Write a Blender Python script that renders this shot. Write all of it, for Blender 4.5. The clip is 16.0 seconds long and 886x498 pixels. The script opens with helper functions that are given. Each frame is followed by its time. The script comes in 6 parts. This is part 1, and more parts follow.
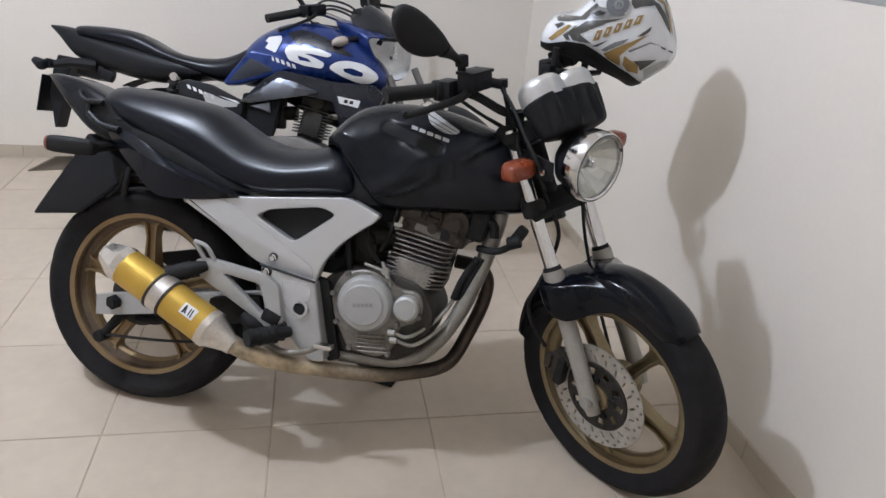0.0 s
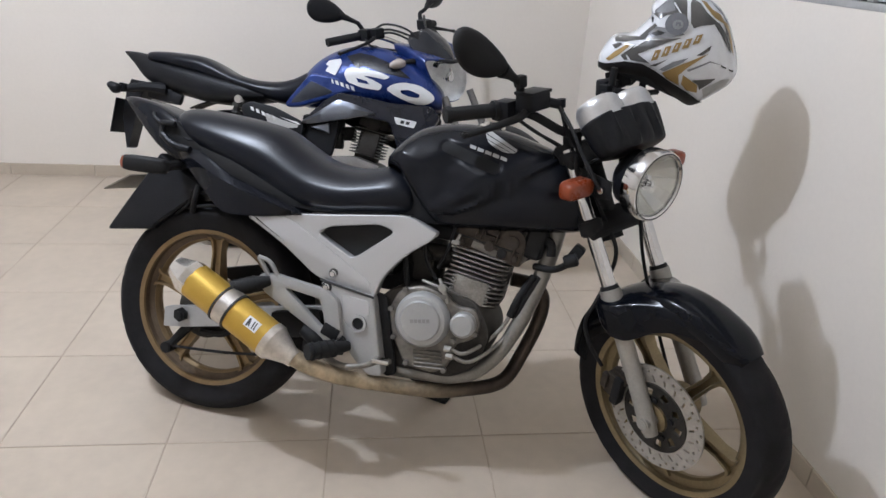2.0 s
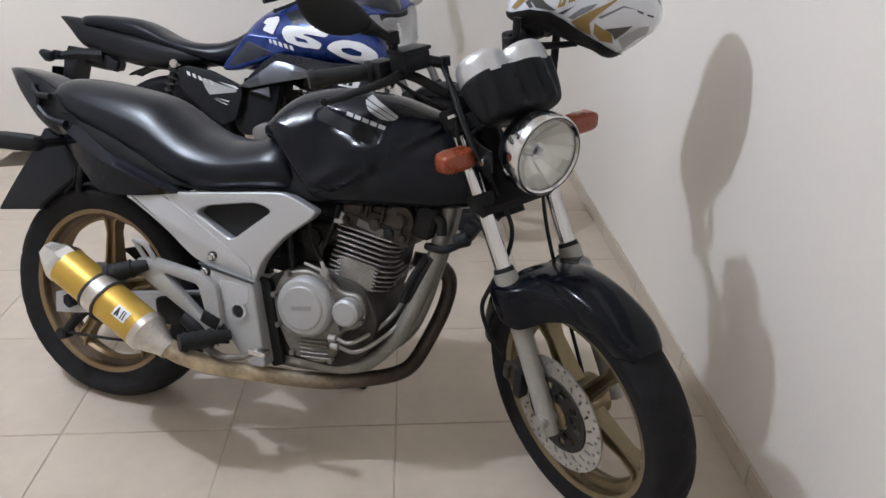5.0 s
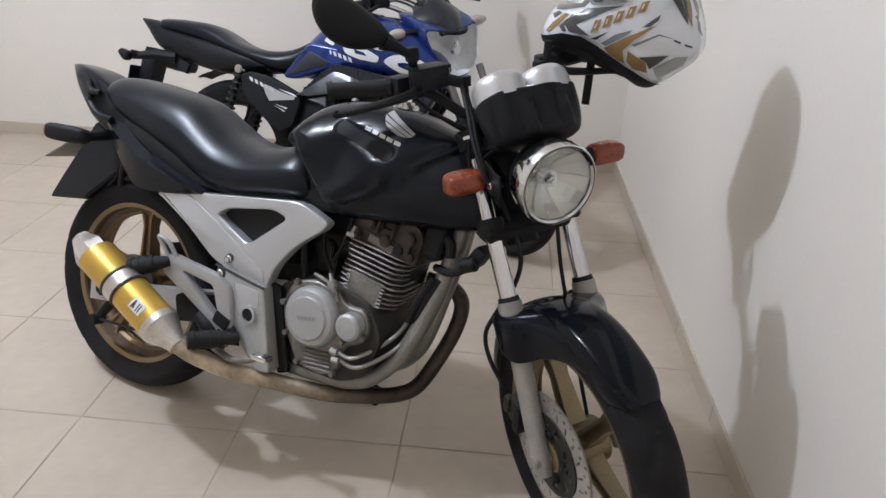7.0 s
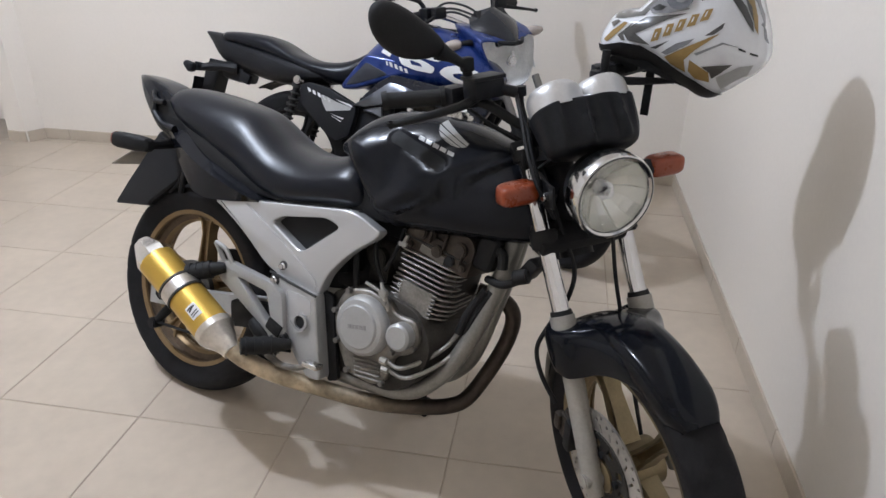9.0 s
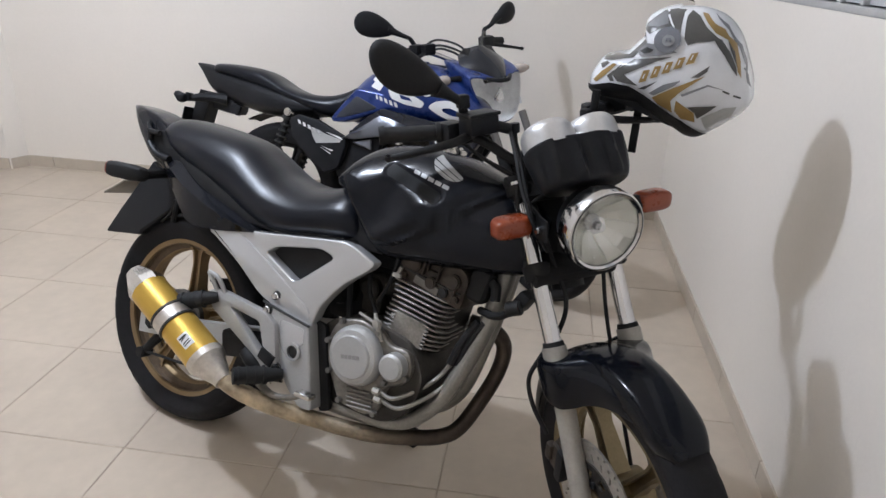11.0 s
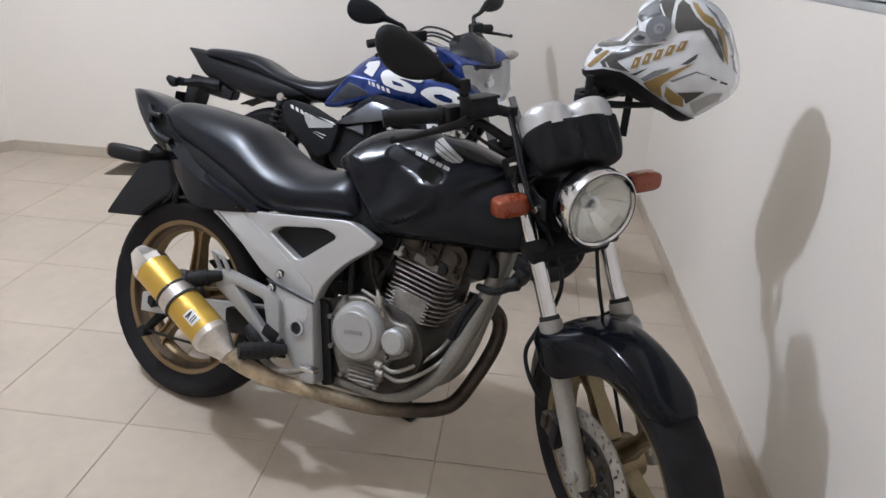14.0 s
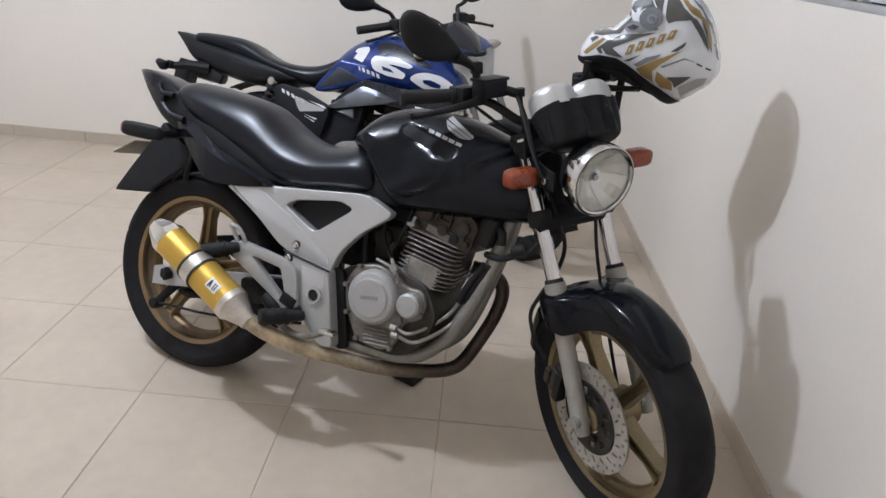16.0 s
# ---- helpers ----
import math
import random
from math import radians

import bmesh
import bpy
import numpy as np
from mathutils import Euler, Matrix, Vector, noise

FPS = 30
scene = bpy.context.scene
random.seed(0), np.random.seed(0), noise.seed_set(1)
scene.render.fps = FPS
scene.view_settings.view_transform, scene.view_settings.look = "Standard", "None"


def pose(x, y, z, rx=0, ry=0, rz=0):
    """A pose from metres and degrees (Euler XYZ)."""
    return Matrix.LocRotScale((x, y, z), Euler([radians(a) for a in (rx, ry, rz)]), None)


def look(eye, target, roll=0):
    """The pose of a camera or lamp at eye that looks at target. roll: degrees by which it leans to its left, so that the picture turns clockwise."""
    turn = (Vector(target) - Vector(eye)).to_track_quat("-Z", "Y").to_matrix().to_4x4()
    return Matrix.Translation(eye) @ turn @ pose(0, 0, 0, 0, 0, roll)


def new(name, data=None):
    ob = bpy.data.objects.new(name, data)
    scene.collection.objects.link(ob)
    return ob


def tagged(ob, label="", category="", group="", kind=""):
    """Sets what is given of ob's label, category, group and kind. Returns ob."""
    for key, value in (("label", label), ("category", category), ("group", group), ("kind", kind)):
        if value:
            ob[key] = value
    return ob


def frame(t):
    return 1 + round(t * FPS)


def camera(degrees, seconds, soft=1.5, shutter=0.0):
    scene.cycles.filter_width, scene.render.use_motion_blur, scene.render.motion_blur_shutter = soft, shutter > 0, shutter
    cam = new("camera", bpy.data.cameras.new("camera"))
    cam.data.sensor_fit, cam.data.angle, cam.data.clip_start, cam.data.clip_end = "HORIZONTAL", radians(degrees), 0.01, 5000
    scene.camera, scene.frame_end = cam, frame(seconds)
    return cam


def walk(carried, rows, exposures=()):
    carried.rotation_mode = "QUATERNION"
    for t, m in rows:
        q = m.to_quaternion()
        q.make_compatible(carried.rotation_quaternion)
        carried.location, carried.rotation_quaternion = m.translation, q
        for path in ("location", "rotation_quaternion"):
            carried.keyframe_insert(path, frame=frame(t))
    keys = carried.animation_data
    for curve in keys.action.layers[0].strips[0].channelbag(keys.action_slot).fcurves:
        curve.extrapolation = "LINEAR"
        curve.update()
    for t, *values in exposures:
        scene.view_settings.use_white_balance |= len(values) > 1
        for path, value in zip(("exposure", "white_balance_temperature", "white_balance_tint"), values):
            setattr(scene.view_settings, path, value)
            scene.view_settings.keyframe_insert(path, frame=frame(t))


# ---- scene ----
from mathutils import bvhtree

cam = camera(65.3, 16.0)
PATH = [
    (0, (0.585, -1.582, 1.349), (0.941, 0.178, 0.468), 4.5),
    (0.5, (0.565, -1.57, 1.339), (0.833, 0.201, 0.448), 5.5),
    (1, (0.562, -1.577, 1.335), (0.81, 0.192, 0.435), 4.5),
    (1.5, (0.564, -1.582, 1.345), (0.794, 0.195, 0.457), 4.0),
    (2, (0.561, -1.602, 1.35), (0.778, 0.202, 0.514), 3.1),
    (2.5, (0.56, -1.606, 1.351), (0.798, 0.186, 0.495), 3.2),
    (3, (0.576, -1.611, 1.356), (0.765, 0.196, 0.519), 3.6),
    (3.5, (0.712, -1.605, 1.349), (0.74, 0.2, 0.488), 2.1),
    (4, (0.857, -1.576, 1.344), (0.967, 0.182, 0.396), -0.9),
    (4.2, (0.871, -1.545, 1.338), (1.062, 0.198, 0.375), -0.5),
    (6.3, (1.109, -1.392, 1.331), (0.945, 0.364, 0.389), 2.2),
    (6.5, (1.114, -1.395, 1.325), (0.945, 0.361, 0.384), 2.2),
    (7, (1.117, -1.403, 1.331), (0.969, 0.369, 0.415), 1.8),
    (7.5, (1.117, -1.394, 1.331), (0.903, 0.368, 0.41), 1.2),
    (8, (1.119, -1.398, 1.324), (0.876, 0.361, 0.404), 0.8),
    (8.5, (1.118, -1.403, 1.328), (0.807, 0.361, 0.437), 0.4),
    (9, (1.118, -1.39, 1.324), (0.816, 0.375, 0.434), 0.6),
    (11.5, (1.083, -1.427, 1.338), (0.836, 0.39, 0.54), 2.0),
    (12, (1.081, -1.429, 1.336), (0.775, 0.368, 0.514), 1.6),
    (12.5, (1.098, -1.414, 1.334), (0.796, 0.399, 0.546), 1.6),
    (13, (1.109, -1.421, 1.337), (0.819, 0.403, 0.57), 1.7),
    (13.5, (1.11, -1.441, 1.328), (0.821, 0.335, 0.456), 2.9),
    (14, (1.052, -1.495, 1.339), (0.862, 0.313, 0.505), 2.7),
    (14.5, (0.972, -1.581, 1.336), (0.954, 0.206, 0.438), 2.6),
    (15, (0.95, -1.619, 1.339), (0.956, 0.182, 0.468), 4.9),
    (15.5, (0.932, -1.639, 1.334), (0.876, 0.159, 0.461), 4.1),
    (16, (0.928, -1.653, 1.337), (0.869, 0.158, 0.49), 4.3),
]
walk(cam, [(t, look(eye, target, roll)) for t, eye, target, roll in PATH])

# ---- light ----
world = bpy.data.worlds.new("night")
world.use_nodes = True
world.node_tree.nodes["Background"].inputs[0].default_value = (0.55, 0.6, 0.75, 1)
world.node_tree.nodes["Background"].inputs[1].default_value = 0.02
scene.world = world
bulb = bpy.data.lights.new("ceiling_bulb", "POINT")
bulb.energy, bulb.color, bulb.shadow_soft_size = 131.0, (0.865, 0.985, 1.21), 0.055
new("ceiling_bulb", bulb).matrix_world = pose(-0.8, 0.1, 2.95)
scene.view_settings.exposure = 0.0


# ---- materials ----
def material(name, color, rough=0.5, metal=0.0, coat=0.0, vary=0.12, scale=9.0, fine=160.0, bump=0.0, bump_scale=220.0,
             dust=0.0, dust_color=(0.42, 0.38, 0.33), transmission=0.0, ior=1.45, per_piece=0.0, spec=0.5, ribs=0.0, along=None, even=False):
    """A principled surface with two scales of noise in its colour and roughness, fine relief and, if asked, dust that lies on what faces up."""
    m = bpy.data.materials.new(name)
    m.use_nodes = True
    nt = m.node_tree
    b = nt.nodes["Principled BSDF"]

    def node(kind, **inputs):
        n = nt.nodes.new(kind)
        for k, v in inputs.items():
            n.inputs[k].default_value = v
        return n

    tc = node("ShaderNodeTexCoord")
    place = node("ShaderNodeNewGeometry").outputs["Position"] if per_piece else tc.outputs["Object"]
    n1 = node("ShaderNodeTexNoise", Scale=scale, Detail=5.0)
    n2 = node("ShaderNodeTexNoise", Scale=fine, Detail=3.0)
    for n in (n1, n2):
        nt.links.new(place, n.inputs["Vector"])
    mix = node("ShaderNodeMix")
    mix.inputs[0].default_value = 0.35
    nt.links.new(n1.outputs["Fac"], mix.inputs[2])
    nt.links.new(n2.outputs["Fac"], mix.inputs[3])
    ramp = node("ShaderNodeMapRange")
    ramp.inputs[1].default_value, ramp.inputs[2].default_value = 0.3, 0.7
    ramp.inputs[3].default_value, ramp.inputs[4].default_value = 1 - vary, 1 + vary
    nt.links.new(mix.outputs[0], ramp.inputs[0])
    value = ramp.outputs[0]
    if per_piece:
        info = node("ShaderNodeObjectInfo")
        pm = node("ShaderNodeMapRange")
        pm.inputs[3].default_value, pm.inputs[4].default_value = 1 - per_piece, 1 + per_piece
        nt.links.new(info.outputs["Random"], pm.inputs[0])
        mul = node("ShaderNodeMath")
        mul.operation = "MULTIPLY"
        nt.links.new(value, mul.inputs[0])
        nt.links.new(pm.outputs[0], mul.inputs[1])
        value = mul.outputs[0]
    col = node("ShaderNodeVectorMath")
    col.operation = "SCALE"
    col.inputs[0].default_value = color
    nt.links.new(value, col.inputs["Scale"])
    out = col.outputs[0]
    if along:
        sx = node("ShaderNodeSeparateXYZ")
        nt.links.new(tc.outputs["Object"], sx.inputs[0])
        am = node("ShaderNodeMapRange")
        am.inputs[1].default_value, am.inputs[2].default_value = along[1], along[2]
        nt.links.new(sx.outputs[0], am.inputs[0])
        c2 = node("ShaderNodeVectorMath")
        c2.operation = "SCALE"
        c2.inputs[0].default_value = along[0]
        nt.links.new(value, c2.inputs["Scale"])
        amix = node("ShaderNodeMix")
        amix.data_type = "RGBA"
        nt.links.new(am.outputs[0], amix.inputs[0])
        nt.links.new(out, amix.inputs[6])
        nt.links.new(c2.outputs[0], amix.inputs[7])
        out = amix.outputs[2]
    rr = node("ShaderNodeMapRange")
    rr.inputs[1].default_value, rr.inputs[2].default_value = 0.3, 0.7
    rr.inputs[3].default_value, rr.inputs[4].default_value = max(0.02, rough * 0.9), min(1.0, rough * 1.12)
    nt.links.new(mix.outputs[0], rr.inputs[0])
    rough_out = rr.outputs[0]
    if dust:
        geo = node("ShaderNodeNewGeometry")
        sep = node("ShaderNodeSeparateXYZ")
        nt.links.new(geo.outputs["Normal"], sep.inputs[0])
        up = node("ShaderNodeMapRange")
        up.inputs[1].default_value, up.inputs[2].default_value = 0.1, 1.0
        up.inputs[3].default_value, up.inputs[4].default_value = 0.0, dust
        nt.links.new(sep.outputs[2], up.inputs[0])
        dm = node("ShaderNodeMath")
        dm.operation = "MULTIPLY"
        nt.links.new(up.outputs[0], dm.inputs[0])
        nt.links.new(value, dm.inputs[1])
        dmix = node("ShaderNodeMix")
        dmix.data_type = "RGBA"
        nt.links.new(dm.outputs[0], dmix.inputs[0])
        nt.links.new(out, dmix.inputs[6])
        dmix.inputs[7].default_value = (*dust_color, 1)
        out = dmix.outputs[2]
        rmix = node("ShaderNodeMix")
        nt.links.new(dm.outputs[0], rmix.inputs[0])
        nt.links.new(rough_out, rmix.inputs[2])
        rmix.inputs[3].default_value = 0.8
        rough_out = rmix.outputs[0]
    nt.links.new(out, b.inputs["Base Color"])
    if per_piece or even:
        b.inputs["Roughness"].default_value = rough
    else:
        nt.links.new(rough_out, b.inputs["Roughness"])
    b.inputs["Metallic"].default_value = metal
    b.inputs["Coat Weight"].default_value = coat
    b.inputs["Coat Roughness"].default_value = 0.06
    b.inputs["Transmission Weight"].default_value = transmission
    b.inputs["IOR"].default_value = ior
    b.inputs["Specular IOR Level"].default_value = spec
    if bump:
        n3 = node("ShaderNodeTexNoise", Scale=bump_scale, Detail=4.0)
        nt.links.new(tc.outputs["Object"], n3.inputs["Vector"])
        bp = node("ShaderNodeBump", Strength=bump, Distance=0.002)
        nt.links.new(n3.outputs["Fac"], bp.inputs["Height"])
        if ribs:
            wave = node("ShaderNodeTexWave", Scale=ribs / 6.2832, Distortion=0.6, Detail=1.0)
            wave.bands_direction = "X"
            nt.links.new(tc.outputs["Object"], wave.inputs["Vector"])
            rb = node("ShaderNodeBump", Strength=0.12, Distance=0.0005)
            nt.links.new(wave.outputs["Fac"], rb.inputs["Height"])
            nt.links.new(bp.outputs[0], rb.inputs["Normal"])
            bp = rb
        nt.links.new(bp.outputs[0], b.inputs["Normal"])
    return m


WALL = material("cream_wall_paint", (0.84, 0.785, 0.71), 0.75, vary=0.03, scale=1.5, fine=60, bump=0.25, bump_scale=90)
CEIL = material("white_ceiling_paint", (0.86, 0.80, 0.73), 0.85, vary=0.03, scale=1.0, bump=0.2, bump_scale=70)
TILE = material("cream_floor_tile", (0.53, 0.45, 0.36), 0.32, vary=0.10, scale=4, fine=22, per_piece=0.02)
GROUT = material("tile_grout", (0.46, 0.385, 0.30), 0.9, vary=0.2, scale=12, bump=0.4)
SKIRT = material("cream_skirting_tile", (0.54, 0.465, 0.375), 0.35, vary=0.06, scale=6, fine=50, per_piece=0.04)
BLACK = material("black_gloss_paint", (0.009, 0.010, 0.014), 0.16, coat=0.07, vary=0.2, scale=6, fine=30.0, dust=0.005, spec=0.2)
RECESS = material("matt_black_tank_inlay", (0.007, 0.007, 0.008), 0.55, vary=0.2, scale=20, bump=0.15, bump_scale=300, spec=0.2)
FEND = material("blue_black_gloss_paint", (0.004, 0.0048, 0.0075), 0.15, coat=0.15, vary=0.2, scale=8, fine=30.0, spec=0.15)
PLASTIC = material("black_plastic", (0.012, 0.0125, 0.015), 0.42, vary=0.25, scale=14, bump=0.12, bump_scale=300, dust=0.003, spec=0.24)
DULL = material("matt_black_plastic", (0.012, 0.012, 0.013), 0.6, vary=0.3, scale=18, bump=0.15, dust=0.008, spec=0.3)
RUBBER = material("tyre_rubber", (0.016, 0.0155, 0.017), 0.65, vary=0.3, scale=25, fine=240, bump=0.3, bump_scale=260, dust=0.004, spec=0.15)
GRIP = material("grip_rubber", (0.009, 0.009, 0.010), 0.7, vary=0.2, bump=0.3, bump_scale=400)
GOLDRIM = material("gold_wheel_paint", (0.275, 0.195, 0.108), 0.52, metal=0.8, vary=0.16, scale=16, bump=0.05)
# Darker copy of the wheel gold; the rim recess's shade is in its colour.
SHADEGOLD = material("shaded_gold_paint", (0.13, 0.092, 0.06), 0.65, metal=0.3, vary=0.35, scale=18, fine=90, bump=0.15)
GOLDPALE = material("pale_gold_wheel_paint", (0.27, 0.215, 0.13), 0.42, metal=0.9, vary=0.18, scale=16, bump=0.05)
GOLDCAN = material("gold_anodised_sleeve", (0.60, 0.385, 0.075), 0.36, metal=0.55, vary=0.08, scale=20, fine=300)
CHROME = material("chrome", (0.66, 0.66, 0.67), 0.12, metal=1.0, vary=0.06, scale=30)
BRUSH = material("brushed_silver_plastic", (0.62, 0.62, 0.62), 0.36, metal=0.75, vary=0.08, scale=25)
POLISH = material("polished_aluminium", (0.70, 0.69, 0.67), 0.24, metal=1.0, vary=0.1, scale=25)
SILVER = material("silver_paint", (0.57, 0.57, 0.58), 0.26, metal=0.5, coat=0.2, vary=0.02, scale=3, fine=8, even=True)
CAST = material("cast_aluminium", (0.19, 0.18, 0.17), 0.5, metal=0.6, vary=0.25, scale=22, bump=0.25, bump_scale=240, dust=0.12)
COVER = material("grey_painted_engine_cover", (0.42, 0.42, 0.415), 0.42, metal=0.35, vary=0.08, scale=14, bump=0.06, dust=0.1)
CASE = material("stained_crankcase_metal", (0.20, 0.185, 0.165), 0.45, metal=0.6, vary=0.5, scale=18, fine=80, bump=0.3, bump_scale=200, dust=0.12)
HEAD = material("brown_stained_head_metal", (0.055, 0.043, 0.034), 0.48, metal=0.45, vary=0.6, scale=16, fine=90, bump=0.4, bump_scale=150, dust=0.02)
COVERMARK = material("faint_cover_mark", (0.30, 0.30, 0.29), 0.5, metal=0.3, vary=0.1)
ENGINE = material("dirty_dark_engine_metal", (0.032, 0.029, 0.026), 0.6, metal=0.5, vary=0.45, scale=16, bump=0.4, bump_scale=180, dust=0.2)
FIN = material("cooling_fin_metal", (0.30, 0.285, 0.265), 0.45, metal=0.8, vary=0.45, scale=18, bump=0.2, dust=0.05)
CONE = material("dull_heat_hazed_steel", (0.64, 0.60, 0.55), 0.36, metal=0.9, vary=0.16, scale=30, fine=120, bump=0.15)
RUSTY = material("brown_stained_header_pipe", (0.065, 0.05, 0.04), 0.45, metal=0.6, vary=0.45, scale=12, fine=70, bump=0.2, along=((0.50, 0.41, 0.29), 0.80, 0.52))
TUBE = material("dusty_grey_frame_tube", (0.25, 0.24, 0.22), 0.42, metal=0.5, vary=0.25, scale=12, bump=0.1, dust=0.15)
SLIDER = material("grey_fork_slider", (0.36, 0.345, 0.315), 0.5, metal=0.4, vary=0.16, scale=14, bump=0.12, dust=0.1)
DISC = material("brushed_brake_disc", (0.45, 0.43, 0.40), 0.4, metal=0.8, vary=0.2, scale=30, bump=0.05)
ORANGE = material("orange_indicator_lens", (0.255, 0.046, 0.014), 0.28, vary=0.08, scale=30, coat=0.4, bump=0.1, bump_scale=160)
SEAT = material("black_vinyl_seat", (0.0065, 0.008, 0.013), 0.29, vary=0.05, scale=5, fine=12.0, bump=0.03, bump_scale=600, even=True, spec=0.3, ribs=300.0, dust=0.007, dust_color=(0.3, 0.275, 0.25))
WHITE = material("white_decal", (0.78, 0.78, 0.78), 0.35, vary=0.05, scale=20)
GREYWHITE = material("silver_decal", (0.43, 0.43, 0.42), 0.32, metal=0.0, vary=0.08, scale=20)
INK = material("dark_ink", (0.03, 0.03, 0.03), 0.5, vary=0.1)
BLUE = material("metallic_blue_paint", (0.009, 0.032, 0.165), 0.28, metal=0.3, coat=0.4, vary=0.12, scale=14, fine=700)
GREYPANEL = material("grey_metallic_panel", (0.20, 0.215, 0.25), 0.3, metal=0.75, vary=0.1, scale=10)
NAVY = material("dark_navy_paint", (0.006, 0.008, 0.017), 0.28, coat=0.3, vary=0.15, scale=12)
NAVYGREY = material("dark_grey_textured_panel", (0.022, 0.025, 0.034), 0.45, vary=0.2, scale=30, bump=0.2, bump_scale=400)
FINB = material("pale_cooling_fin_metal", (0.17, 0.165, 0.15), 0.5, metal=0.5, vary=0.25, scale=20, bump=0.2)
LAMPBOWL = material("cloudy_lamp_reflector", (0.88, 0.87, 0.85), 0.3, metal=0.1, vary=0.2, scale=26, bump=0.5, bump_scale=28)
CLEARISH = material("milky_indicator_lens", (0.46, 0.40, 0.36), 0.2, vary=0.15, scale=40, coat=0.4, bump=0.2, bump_scale=120)
VISOR = material("thin_clear_visor", (1.0, 1.0, 1.0), 0.05, vary=0.0, transmission=1.0, ior=1.03, spec=0.1)
GLASS = material("clear_lens", (0.95, 0.96, 0.97), 0.04, vary=0.0, transmission=1.0, ior=1.3)
REFLECT = material("headlamp_reflector", (0.93, 0.92, 0.87), 0.25, metal=0.7, vary=0.06, scale=28, bump=0.15, bump_scale=60)
PLATEM = material("worn_grey_plate", (0.23, 0.2, 0.17), 0.5, metal=0.3, vary=0.25, scale=22)
HWHITE = material("white_helmet_gloss", (0.79, 0.80, 0.825), 0.2, coat=0.5, vary=0.04, scale=16)
HSILVER = material("grey_helmet_trim", (0.27, 0.275, 0.29), 0.25, metal=0.2, coat=0.4, vary=0.15, scale=24)
PIVOT = material("silver_visor_pivot", (0.2, 0.21, 0.235), 0.25, metal=0.4, coat=0.3, vary=0.15, scale=40)
HGREY = material("dark_grey_helmet_graphic", (0.085, 0.082, 0.078), 0.3, coat=0.4, vary=0.12, scale=24)
HGOLD = material("gold_helmet_graphic", (0.36, 0.235, 0.085), 0.32, metal=0.3, coat=0.4, vary=0.1, scale=24)
SMOKE = material("smoked_screen", (0.018, 0.02, 0.026), 0.16, coat=0.1, vary=0.1)
WINMETAL = material("grey_window_steel", (0.50, 0.50, 0.495), 0.5, metal=0.3, vary=0.12, scale=16)
WINGLASS = material("frosted_window_glass", (0.42, 0.43, 0.44), 0.35, vary=0.15, scale=20, bump=0.3, bump_scale=90)


# ---- shapes ----
def part(name, bm, mat, parent=None, label="", xf=None, flat=False, edge=35):
    """Links a bmesh as one mesh object under a thing or a part."""
    if xf is not None:
        bm.transform(xf)
    bmesh.ops.remove_doubles(bm, verts=bm.verts, dist=1e-6)
    bmesh.ops.recalc_face_normals(bm, faces=bm.faces)
    lim = radians(edge)
    for fc in bm.faces:
        fc.smooth = not flat
    for e in bm.edges:
        if len(e.link_faces) == 2 and e.calc_face_angle(0.0) > lim:
            e.smooth = False
    me = bpy.data.meshes.new(name)
    bm.to_mesh(me)
    bm.free()
    me.materials.append(mat)
    ob = new(name, me)
    ob.parent = parent
    if label:
        ob["label"] = label
    return ob


def empty(name, m, label, category, group=""):
    ob = new(name)
    ob.matrix_basis = m
    ob.empty_display_size = 0.1
    return tagged(ob, label, category, group)


def loft(rings, caps=True, closed=True, bm=None):
    bm = bm or bmesh.new()
    vs = [[bm.verts.new(p) for p in r] for r in rings]
    n = len(rings[0])
    for a, b in zip(vs, vs[1:]):
        for i in range(n if closed else n - 1):
            j = (i + 1) % n
            bm.faces.new((a[i], a[j], b[j], b[i]))
    if caps:
        bm.faces.new(vs[0])
        bm.faces.new(vs[-1])
    return bm


def spline(pts, per=6, closed=False):
    """A Catmull-Rom curve through points of any dimension."""
    p = [np.array(q, float) for q in pts]
    n = len(p)
    out = []
    for i in range(n if closed else n - 1):
        if closed:
            a, b, c, d = p[i - 1], p[i], p[(i + 1) % n], p[(i + 2) % n]
        else:
            b, c = p[i], p[i + 1]
            a = p[i - 1] if i else 2 * b - c
            d = p[i + 2] if i + 2 < n else 2 * c - b
        for k in range(per):
            t = k / per
            out.append(0.5 * (2 * b + (c - a) * t + (2 * a - 5 * b + 4 * c - d) * t * t + (3 * b - a - 3 * c + d) * t ** 3))
    if not closed:
        out.append(p[-1])
    return [tuple(float(v) for v in q) for q in out]


def tube(pts, r, n=12, smooth=True, per=6, bm=None, flatten=1.0):
    """A round bar along a curve; r is one radius or one per given point."""
    rs = r if isinstance(r, (list, tuple)) else [r] * len(pts)
    full = [(*p, q) for p, q in zip(pts, rs)]
    if smooth and len(full) > 2:
        full = spline(full, per)
    ps = [Vector(q[:3]) for q in full]
    tang = [(ps[min(i + 1, len(ps) - 1)] - ps[max(i - 1, 0)]).normalized() for i in range(len(ps))]
    side = tang[0].orthogonal().normalized()
    rings = []
    for p, t, q in zip(ps, tang, full):
        side = (side - t * side.dot(t)).normalized()
        up = t.cross(side)
        rings.append([p + (side * math.cos(a) + up * math.sin(a) * flatten) * q[3] for a in (2 * math.pi * k / n for k in range(n))])
    return loft(rings, bm=bm)


